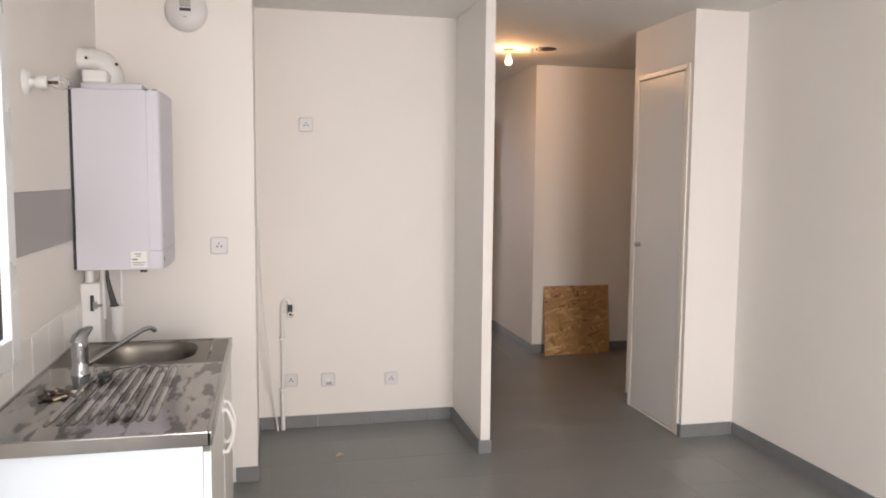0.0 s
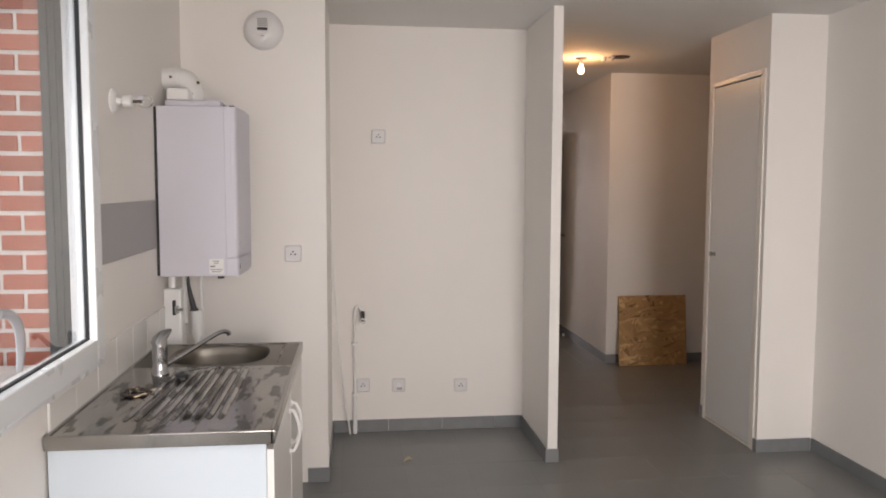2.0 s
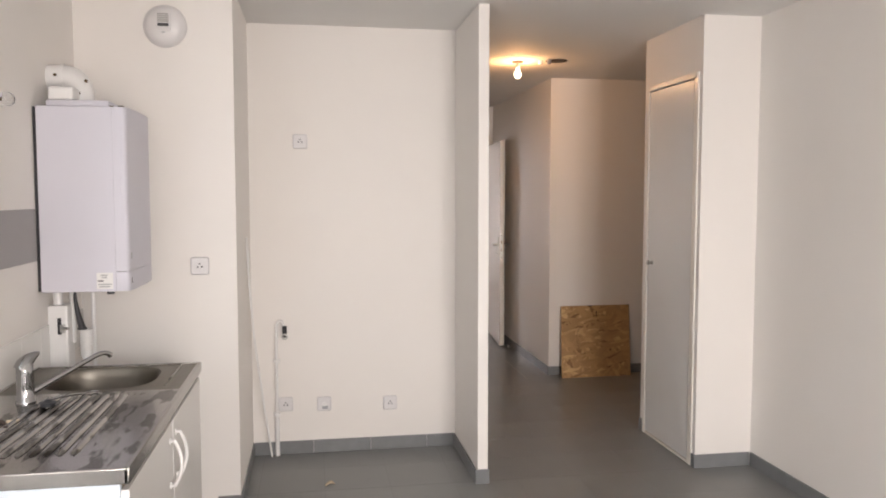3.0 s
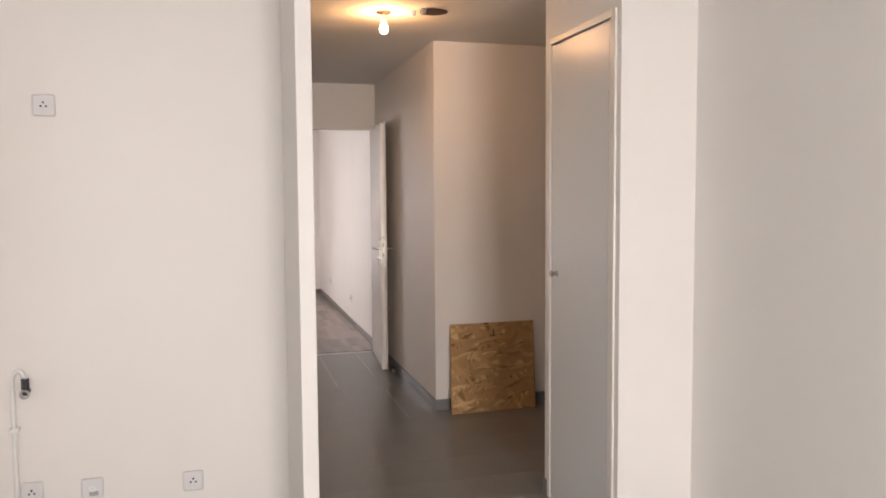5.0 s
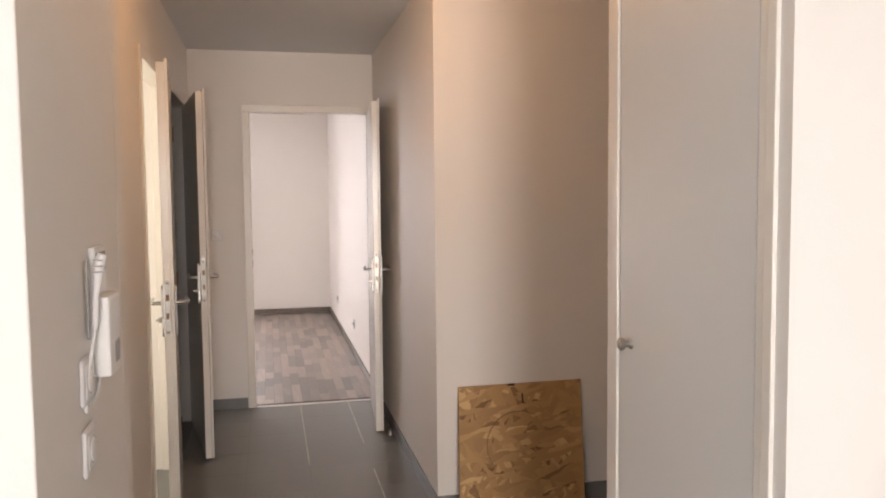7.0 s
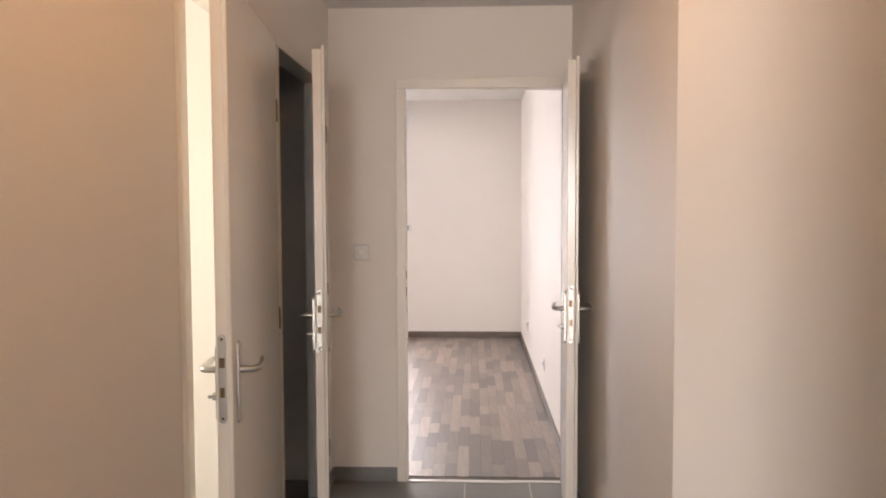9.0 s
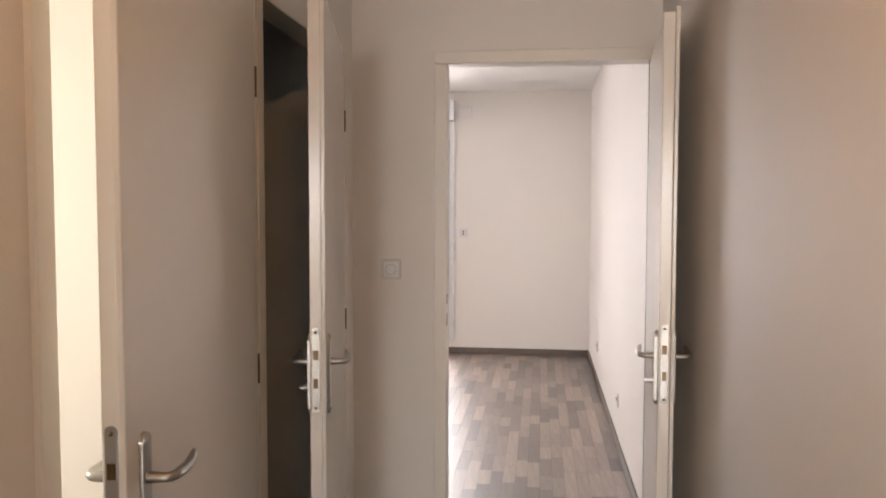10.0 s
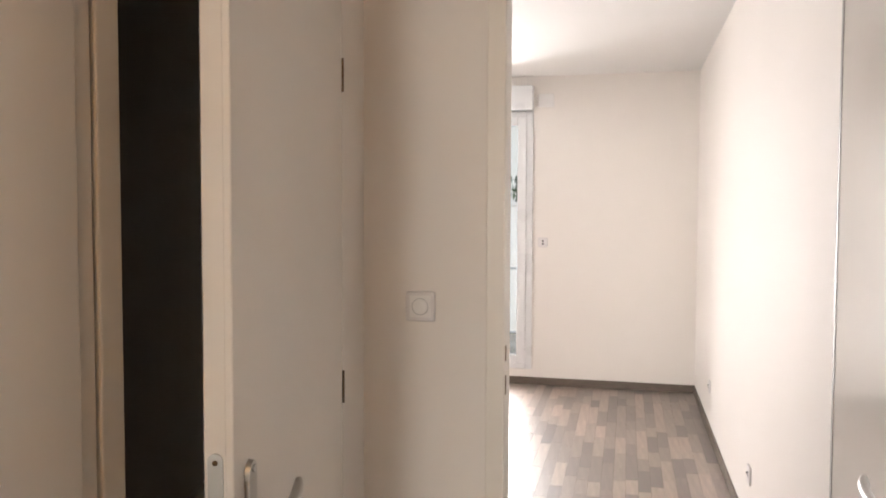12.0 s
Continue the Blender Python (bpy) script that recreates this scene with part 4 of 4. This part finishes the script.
box(bm, -0.492, -0.478, 3.894, 3.902, 0.945, 1.01, 0.002)
part("slot", bm, DARK, chase, "dark slot in the cover")
bm = B()
box(bm, -0.48, -0.462, 3.88, 3.90, 0.955, 0.985, 0.003)
rod(bm, (-0.47, 3.885, 0.97), (-0.445, 3.875, 0.972), 0.006, sides=10)
part("valve", bm, SATIN, chase, "small metal valve")
hose = thing("drain_hose", "dark tapered hose hanging under the boiler", "hose", (-0.42, 3.9, 0.98))
bm = B()
tube(bm, [(-0.425, 3.90, 1.125), (-0.424, 3.90, 1.08), (-0.415, 3.898, 1.03), (-0.403, 3.895, 0.98), (-0.399, 3.893, 0.968)], [0.005, 0.007, 0.010, 0.013, 0.013], 12)
part("funnel", bm, DARK, hose)
bm = B()
rod(bm, (-0.40, 3.895, 0.964), (-0.40, 3.895, 0.972), 0.018, sides=14)
part("lip", bm, DARK, hose)
cup = thing("tundish", "white plastic drain cup below the boiler hose", "drain cup", (-0.395, 3.93, 0.80))
bm = B()
turned(bm, [(0.011, -0.20), (0.011, -0.03), (0.016, -0.02), (0.022, -0.005), (0.024, 0.095), (0.026, 0.10), (0.022, 0.10), (0.020, 0.0), (0, -0.004)], Matrix.Translation((-0.395, 3.93, 0.86)), 24)
part("cup", bm, WHITE, cup)


# ---- wall fittings ----
def basis(place, out):
    """A frame at place whose y axis points out of the wall."""
    o = Vector((*out, 0))
    x = Vector((0, 0, 1)).cross(o) * -1
    m = Matrix.Identity(4)
    for i in range(3):
        m[i][0], m[i][1], m[i][2] = x[i], o[i], (0, 0, 1)[i]
        m[i][3] = place[i]
    return m


def ring(bm, r0, r1, y0, y1, sides=24, z=0.0, x=0.0):
    turned(bm, [(r1, y0), (r1, y1), (r0, y1), (r0, y0)], Matrix.Translation((x, 0, z)) @ pose(0, 0, 0, -90, 0, 0), sides)


def socket(place, out, kind="power", label="white single wall socket with an earth pin"):
    ob = thing("wall_socket", label, "socket", place, "wall sockets")
    m = basis(place, out)
    bm = B()
    box(bm, -0.041, 0.041, 0, 0.010, -0.041, 0.041, 0.0085)
    pl = part("plate", bm, SOCKET, ob, m=m)
    if kind == "power":
        bm = B()
        ring(bm, 0.0205, 0.026, 0.008, 0.0115)
        part("ring", bm, SOCKET, pl, m=m)
        bm = B()
        turned(bm, [(0, 0), (0.0205, 0)], Matrix.Translation((0, 0.0095, 0)) @ pose(0, 0, 0, -90, 0, 0), 20)
        part("well", bm, WHITE, pl, "white recessed well", m=m)
        bm = B()
        for x in (-0.0095, 0.0095):
            rod(bm, (x, 0.009, -0.004), (x, 0.0112, -0.004), 0.0042, sides=10)
        part("pin_hole", bm, DARK, pl, "dark pin holes", m=m)
        bm = B()
        rod(bm, (0, 0.009, 0.010), (0, 0.017, 0.010), 0.0038, sides=10)
        part("earth_pin", bm, DARK, pl, m=m)
    elif kind == "data":
        for z in (-0.012, 0.012):
            bm = B()
            box(bm, -0.009, 0.009, 0.0085, 0.0105, z - 0.007, z + 0.007, 0.001)
            part("port", bm, DARK, pl, "dark data port", m=m)
    elif kind == "outlet":
        bm = B()
        ring(bm, 0.006, 0.013, 0.008, 0.013)
        part("cable_gland", bm, WHITE, pl, m=m)
        bm = B()
        box(bm, -0.022, 0.012, 0.009, 0.011, -0.03, -0.012, 0.001)
        part("flap", bm, GREYP, pl, m=m)
    return ob


def switch(place, out, label="white single rocker light switch", flat=0.009):
    ob = thing("light_switch", label, "switch", place, "light switches")
    m = basis(place, out)
    bm = B()
    box(bm, -0.041, 0.041, 0, flat, -0.041, 0.041, 0.006)
    pl = part("plate", bm, SOCKET, ob, m=m)
    bm = B()
    turned(bm, [(0.0, 0.004), (0.017, 0.004), (0.0205, 0.0025), (0.0215, -0.002)], m @ Matrix.Translation((0, flat, 0)) @ pose(0, 0, 0, -90 + 3, 0, 0), 32)
    part("rocker", bm, WHITE, pl)
    bm = B()
    box(bm, -0.0295, 0.0295, flat - 0.001, flat + 0.001, -0.0295, 0.0295, 0.0009)
    part("surround", bm, WHITE, pl, m=m)
    bm = B()
    ring(bm, 0.0215, 0.0228, flat - 0.001, flat + 0.0014, 32)
    part("rocker_gap", bm, GREYP, pl, m=m)
    return ob


socket((-0.01, YK, 1.17), (0, -1))
socket((0.439, YA, 1.80), (0, -1))
socket((0.34, YA, 0.293), (0, -1))
socket((0.559, YA, 0.287), (0, -1), "outlet", "white cable outlet plate")
socket((0.943, YA, 0.277), (0, -1))
socket((2.445, 10.5, 0.29), (-1, 0))
socket((2.445, 12.236, 0.309), (-1, 0))
socket((1.203, YB, 1.21), (0, -1), "data", "small white double data socket")
switch((1.353, YE, 1.205), (0, -1))
switch((1.39, 4.80, 1.14), (1, 0))
switch((1.39, 4.80, 1.02), (1, 0))

VP = (-0.138, YK, 2.252)
vent = thing("extract_vent", "round pale grey domed extract vent with a slotted grille", "vent", VP)
m = basis(VP, (0, -1))
bm = B()
turned(bm, [(0.093, 0), (0.095, 0.006), (0.093, 0.014), (0.088, 0.024), (0.078, 0.036), (0.062, 0.046), (0.040, 0.053), (0.018, 0.056), (0, 0.0565)], m @ pose(0, 0, 0, -90, 0, 0), 40)
vb = part("housing", bm, SOCKET, vent)
bm = B()
box(bm, -0.031, 0.031, 0.030, 0.0595, -0.028, 0.050, 0.003)
gr = part("grille", bm, SOCKET, vent, "rectangular slotted grille")
bm = B()
box(bm, -0.024, 0.024, 0.0585, 0.0602, -0.010, 0.004)
part("slot", bm, DARK, gr, "black open slot", m=None)
for i in range(5):
    bm = B()
    box(bm, -0.024, 0.024, 0.0585, 0.0602, 0.009 + i * 0.008, 0.0145 + i * 0.008)
    part("slat", bm, GREYPANEL, gr)
bm = B()
box(bm, -0.008, 0.008, 0.0545, 0.0585, -0.038, -0.033, 0.001)
part("tab", bm, GREYP, vent, "small grey tab")
for ob in [gr, *gr.children] + [q for q in vent.children if q.name.startswith("tab")]:
    ob.data.transform(m)

bv = thing("wall_vent", "small square white vent near the bedroom ceiling", "vent", (1.22, YB, 2.397))
m = basis((1.22, YB, 2.397), (0, -1))
bm = B()
box(bm, -0.065, 0.065, 0, 0.014, -0.055, 0.055, 0.004)
p = part("plate", bm, WHITE, bv, m=m)
bm = B()
ring(bm, 0.026, 0.036, 0.013, 0.02)
part("ring", bm, WHITE, p, m=m)

# wall lamp holder with a clear bulb
wl = thing("wall_lamp_holder", "white lamp holder with a bare clear bulb, unlit", "lamp", (XL, 3.26, 1.79))
bm = B()
turned(bm, [(0, 0), (0.042, 0), (0.042, 0.004), (0.034, 0.012), (0.014, 0.016), (0.012, 0.02), (0.012, 0.032), (0.019, 0.036), (0.021, 0.066), (0.017, 0.069), (0, 0.069)], Matrix.Translation((XL, 3.26, 1.79)) @ pose(0, 0, 0, 0, 90, 0) @ pose(0, 0, 0, 0, 0, 0), 24)
part("holder", bm, WHITE, wl)
bm = B()
turned(bm, [(0, 0.066), (0.012, 0.066), (0.013, 0.08), (0.02, 0.094), (0.0225, 0.108), (0.02, 0.122), (0.012, 0.131), (0, 0.133)], Matrix.Translation((XL, 3.26, 1.79)) @ pose(0, 0, 0, 0, 90, 0), 20)
wb = part("bulb", bm, GLASS, wl, "clear glass bulb")
bm = B()
rod(bm, (XL + 0.068, 3.26, 1.79), (XL + 0.1, 3.26, 1.79), 0.004, sides=8)
part("filament_stem", bm, BRASS, wb)

# hall ceiling light, lit, and the open cover beside it
hl = thing("ceiling_bulb", "lit bare bulb hanging from a ceiling rose", "lamp", (1.96, 6.1, H))
bm = B()
turned(bm, [(0, 0), (0.042, 0), (0.042, -0.005), (0.036, -0.009), (0, -0.009)], Matrix.Translation((1.96, 6.1, H)), 24)
part("ceiling_rose", bm, CHIP, hl, "dark round ceiling rose")
bm = B()
turned(bm, [(0, -0.008), (0.005, -0.008), (0.005, -0.020), (0.015, -0.024), (0.016, -0.050), (0, -0.050)], Matrix.Translation((1.96, 6.1, H)), 18)
part("holder", bm, WHITE, hl)
bm = B()
turned(bm, [(0.012, -0.049), (0.013, -0.060), (0.022, -0.076), (0.0255, -0.092), (0.022, -0.108), (0.012, -0.118), (0, -0.121)], Matrix.Translation((1.96, 6.1, H)), 22)
gb = part("bulb", bm, GLOW, hl, "glowing bulb")
gb.visible_shadow = False
cc = thing("ceiling_cover", "dark round ceiling box cover hanging loose", "cover", (2.215, 6.03, H))
bm = B()
turned(bm, [(0, 0), (0.078, 0), (0.078, -0.003), (0.07, -0.005), (0, -0.005)], Matrix.Translation((2.225, 6.03, H)), 26)
part("disc", bm, CHIP, cc, "dark brown disc")
bm = B()
rod(bm, (2.155, 5.97, H), (2.148, 5.97, H - 0.035), 0.016, 0.013, sides=14)
part("connector", bm, GREYP, cc)
bm = B()
rod(bm, (2.112, 6.04, H), (2.108, 6.04, H - 0.03), 0.02, 0.015, sides=14)
part("terminal", bm, WHITE, cc)

# gas pipe and stray cable in the alcove
gp = thing("gas_pipe", "thin white gas pipe with a hooked top and valve", "pipe", (0.295, YA, 0))
bm = B()
tube(bm, [(0.292, YA - 0.025, 0.0), (0.292, YA - 0.025, 0.72)] + list(curve((0.292, YA - 0.025, 0.735), (0.294, YA - 0.025, 0.79), (0.325, YA - 0.025, 0.778), 7)) + [(0.338, YA - 0.025, 0.745)], 0.0085, 12)
part("pipe", bm, WHITE, gp)
for z in (0.24, 0.55):
    bm = B()
    box(bm, 0.274, 0.31, YA - 0.036, YA, z - 0.008, z + 0.008, 0.003)
    part("clip", bm, WHITE, gp)
bm = B()
rod(bm, (0.292, YA - 0.025, 0.0), (0.292, YA - 0.025, 0.22), 0.013, sides=12)
part("sleeve", bm, WHITE, gp)
bm = B()
rod(bm, (0.34, YA, 0.70), (0.34, YA - 0.045, 0.70), 0.012, sides=16)
rod(bm, (0.34, YA - 0.025, 0.69), (0.34, YA - 0.025, 0.75), 0.012, sides=12)
gv = part("valve", bm, DARK, gp, "tarnished brass valve")
bm = B()
ring(bm, 0.011, 0.018, 0.0, 0.006)
part("valve_ring", bm, SATIN, gv, m=basis((0.34, YA - 0.05, 0.695), (0, -1)))
bm = B()
rod(bm, (0.337, YA - 0.05, 0.715), (0.337, YA - 0.05, 0.755), 0.008, sides=10)
part("valve_handle", bm, DARK, gv, "black valve handle")
cb = thing("loose_cable", "thin white cable leaning against the alcove wall", "cable", (0.275, 5.1, 0))
bm = B()
tube(bm, [(0.164, 4.80, 1.275), (0.17, 4.86, 1.02), (0.185, 4.93, 0.72), (0.225, 5.03, 0.32), (0.262, 5.10, 0.004)], 0.0055, 8)
part("strand", bm, WHITE, cb)
bm = B()
tube(bm, list(curve((0.555, 4.60, 0.005), (0.585, 4.66, 0.012), (0.60, 4.62, 0.004), 6)), [0.003, 0.006, 0.008, 0.009, 0.008, 0.005, 0.003], 8)
solid("plaster_crumb", bm, EDGE, "small pale plaster crumb on the floor", "debris")

# intercom on the partition
ic = thing("intercom", "white wall intercom with a grey hanging handset", "intercom", (1.39, 4.85, 1.12))
bm = B()
box(bm, 1.39, 1.424, 4.855, 4.955, 1.13, 1.275, 0.006)
box(bm, 1.39, 1.402, 4.86, 4.95, 1.272, 1.362, 0.004)
ib = part("base", bm, WHITE, ic)
bm = B()
tube(bm, [(1.421, 4.83, 1.352), (1.414, 4.83, 1.334), (1.407, 4.83, 1.28), (1.405, 4.83, 1.235), (1.404, 4.83, 1.222)], [0.008, 0.0105, 0.0055, 0.0065, 0.005], 12)
hs = part("handset", bm, SOCKET, ic, "pale curved handset with dark grey edges")
bm = B()
box(bm, 1.3935, 1.3985, 4.815, 4.826, 1.205, 1.345, 0.002)
part("edge_strip", bm, GREYPANEL, hs, "dark grey edge")
for z in (1.322, 1.332, 1.342):
    bm = B()
    box(bm, 1.407, 1.422, 4.8185, 4.8225, z - 0.0015, z + 0.0015)
    part("earpiece_slot", bm, GREYPANEL, hs, "dark slot")
bm = B()
for z in (1.318, 1.332, 1.346):
    box(bm, 1.401, 1.4035, 4.865, 4.94, z, z + 0.006)
part("speaker_slot", bm, GREYPANEL, ib, "dark slots")
bm = B()
tube(bm, [(1.404, 4.83, 1.222), (1.400, 4.80, 1.17), (1.396, 4.775, 1.14), (1.396, 4.78, 1.09), (1.398, 4.86, 1.10), (1.398, 4.89, 1.135)], 0.003, 8)
part("cord", bm, WHITE, ic, "thin coiled cord")
bm = B()
box(bm, 1.423, 1.4255, 4.89, 4.93, 1.15, 1.19, 0.001)
part("button", bm, GREYP, ib)

# OSB board leaning in the recess
osb = thing("osb_board", "square offcut of OSB board leaning on the wall", "board", (2.8, 6.7, 0))
lean = math.degrees(math.atan2(0.115, 0.585))
mo = Matrix.Translation((2.503, 6.668, 0.0)) @ pose(0, 0, 0, -lean, 0, 1.5)
bm = B()
box(bm, 0, 0.60, 0, 0.014, 0.002, 0.592, 0.0012)
for v in bm.verts:   # the offcut is sawn a little askew
    v.co.x += 0.045 * v.co.z
ob = new("panel", mesh_of("panel", bm, OSB, True))
ob.parent = osb
ob.matrix_parent_inverse = Matrix.Translation(osb.location).inverted()
ob.matrix_basis = mo
bm = B()
box(bm, 0.326, 0.334, -0.001, 0.004, 0.50, 0.545)
part("dark_knot", bm, CHIP, osb, "dark burnt mark", m=mo)
bm = B()
box(bm, 0.262, 0.297, -0.001, 0.012, 0.583, 0.593)
part("dark_knot", bm, CHIP, osb, "dark burnt mark", m=mo)
bm = B()
arc = [(0.30 + 0.155 * math.cos(radians(a)), -0.0004, 0.315 + 0.15 * math.sin(radians(a))) for a in range(48, 222, 6)]
tube(bm, arc, [0.0006 + 0.0019 * math.sin(math.pi * k / (len(arc) - 1)) for k in range(len(arc))], 6)
part("circular_mark", bm, BRUISE, osb, "faint brown circular mark", m=mo)
rnd = random.Random(21)
strands = B()
for i in range(90):   # loose strands that stand a little proud of the face
    a = rnd.uniform(0, 180)
    l, w2 = rnd.uniform(0.02, 0.055), rnd.uniform(0.004, 0.012)
    q = pose(rnd.uniform(0.06, 0.54), -0.0006 - 0.00001 * i, rnd.uniform(0.06, 0.53), 0, a, 0)
    tmp = [strands.verts.new(q @ Vector(v)) for v in ((-l, 0, -w2 * 0.6), (-l * 0.3, 0, -w2), (l, 0, -w2 * 0.4), (l * 0.9, 0, w2 * 0.7), (-l * 0.8, 0, w2))]
    strands.faces.new(tmp)
ob = new("surface_strand", mesh_of("surface_strand", strands, OSB))
ob.parent = osb
ob.matrix_parent_inverse = Matrix.Translation(osb.location).inverted()
ob.matrix_basis = mo
tagged(ob, "loose pale wood strands", kind="stuff")

# door stop by the opened bedroom door
ds = thing("door_stop", "small metal and rubber door stop on the floor", "door stop", (2.395, 8.02, 0))
bm = B()
turned(bm, [(0, 0), (0.014, 0), (0.013, 0.02), (0.010, 0.024), (0, 0.024)], Matrix.Translation((2.395, 8.02, 0)), 16)
part("foot", bm, SATIN, ds)
bm = B()
turned(bm, [(0.010, 0.0241), (0.013, 0.026), (0.013, 0.038), (0.009, 0.042), (0, 0.042)], Matrix.Translation((2.395, 8.02, 0)), 16)
part("buffer", bm, DARK, ds, "black rubber buffer")

# ---- pieces of floors and outer brickwork ----
TS = 0.333
TX, TY = 1.885, YE
tile_mesh = {}


def tile(x0, x1, y0, y1):
    w, d = round(x1 - x0, 3), round(y1 - y0, 3)
    if (w, d) not in tile_mesh:
        bm = B()
        box(bm, 0.0012, w - 0.0012, 0.0012, d - 0.0012, -0.004, 0.0)
        tile_mesh[w, d] = mesh_of("floor_tile", bm, TILE)
    return tile_mesh[w, d]


far = []
spaces = [(XL, XR, YS, 4.54), (XL, 2.56, 4.54, 5.262), (HX0, 5.2, 5.262, YO), (HX0, HX1, YO, YE)]
for sx0, sx1, sy0, sy1 in spaces:
    i0, i1 = math.floor((sx0 - TX) / TS), math.ceil((sx1 - TX) / TS)
    j0, j1 = math.floor((sy0 - TY) / TS), math.ceil((sy1 - TY) / TS)
    for i in range(i0, i1):
        for j in range(j0, j1):
            x0, x1 = max(sx0, TX + i * TS), min(sx1, TX + (i + 1) * TS)
            y0, y1 = max(sy0, TY + j * TS), min(sy1, TY + (j + 1) * TS)
            if x1 - x0 < 0.008 or y1 - y0 < 0.008:
                continue
            if y1 > 1.9 and x1 < 3.3:
                ob = new("floor_tile", tile(x0, x1, y0, y1))
                ob.parent = floor
                ob.location = (x0, y0, 0)
            else:
                far.append((x0, x1, y0, y1))
verts, faces = [], []
for x0, x1, y0, y1 in far:
    k = len(verts)
    verts += [(x, y, 0) for x, y in ((x0 + 0.0016, y0 + 0.0016), (x1 - 0.0016, y0 + 0.0016), (x1 - 0.0016, y1 - 0.0016), (x0 + 0.0016, y1 - 0.0016))]
    faces.append((k, k + 1, k + 2, k + 3))
data = bpy.data.meshes.new("floor_tiles_beyond")
data.from_pydata(verts, [], faces)
data.materials.append(TILE)
ob = new("floor_tiles_beyond", data)
ob.parent = floor
tagged(ob, kind="stuff")
bm = B()
for x, y0, y1 in ((TX, 7.6, YE - 0.014), (TX + TS, 6.7, 7.45), (TX + TS, 7.9, YE - 0.014)):
    box(bm, x - 0.0034, x + 0.0034, y0, y1, -0.002, 0.0006)
ob = new("pale_joint", mesh_of("pale_joint", bm, PALE_GROUT))
ob.parent = floor
tagged(ob, "pale dusty grout joints")

rnd = random.Random(8)
plank_mesh = {}
STRIP = 0.066
beyond = []
x = 2.433
while x > -0.69:
    x0 = max(-0.7, x - STRIP)
    y = 8.955 - rnd.uniform(0.0, 0.4)
    while y < YB - 0.012:
        run = rnd.choice((0.22, 0.28, 0.34, 0.40, 0.46))
        a, b = max(8.955, y), min(YB - 0.012, y + run)
        if b - a > 0.01:
            if x > 1.08:
                key = (round(x - x0, 3), round(b - a, 3))
                if key not in plank_mesh:
                    bm = B()
                    box(bm, 0.0006, key[0] - 0.0006, 0.0006, key[1] - 0.0006, -0.004, 0.0)
                    plank_mesh[key] = mesh_of("plank", bm, PLANK)
                ob = new("plank", plank_mesh[key])
                ob.parent = floor_bed
                ob.location = (x0, a, 0)
            else:
                beyond.append((x0, x, a, b))
        y += run
    x = x0 if x0 > -0.7 else -1
verts, faces = [], []
for x0, x1, y0, y1 in beyond:
    k = len(verts)
    verts += [(p, q, 0) for p, q in ((x0, y0), (x1, y0), (x1, y1), (x0, y1))]
    faces.append((k, k + 1, k + 2, k + 3))
data = bpy.data.meshes.new("planks_beyond")
data.from_pydata(verts, [], faces)
data.materials.append(PLANK)
ob = new("planks_beyond", data)
ob.parent = floor_bed
tagged(ob, kind="stuff")

# brick reveal beside the kitchen window
bp = thing("brick_pier", "red brick pier with pale mortar outside the kitchen window", "wall", (-1.0, 3.3, -0.3), kind="structure")
bm = B()
box(bm, -1.60, -0.698, 3.112, 3.45, -0.3, 2.9)
part("mortar", bm, MORTAR, bp, smooth=False)
brick_mesh = {}
CH = 0.0638
for r in range(38):
    z = 0.40 + r * CH
    s = -0.70
    first = 0.084 if r % 2 else 0.156
    xr = s
    run = first
    while xr > -1.55:
        w = round(run, 3)
        if w not in brick_mesh:
            bm = B()
            box(bm, -w + 0.013, 0, 0, 0.03, 0, CH - 0.0145, 0.002)
            brick_mesh[w] = mesh_of("brick", bm, BRICK)
        ob = new("brick", brick_mesh[w])
        ob.parent = bp
        ob.matrix_parent_inverse = Matrix.Translation(bp.location).inverted()
        ob.location = (xr, 3.104, z)
        xr -= run
        run = 0.145
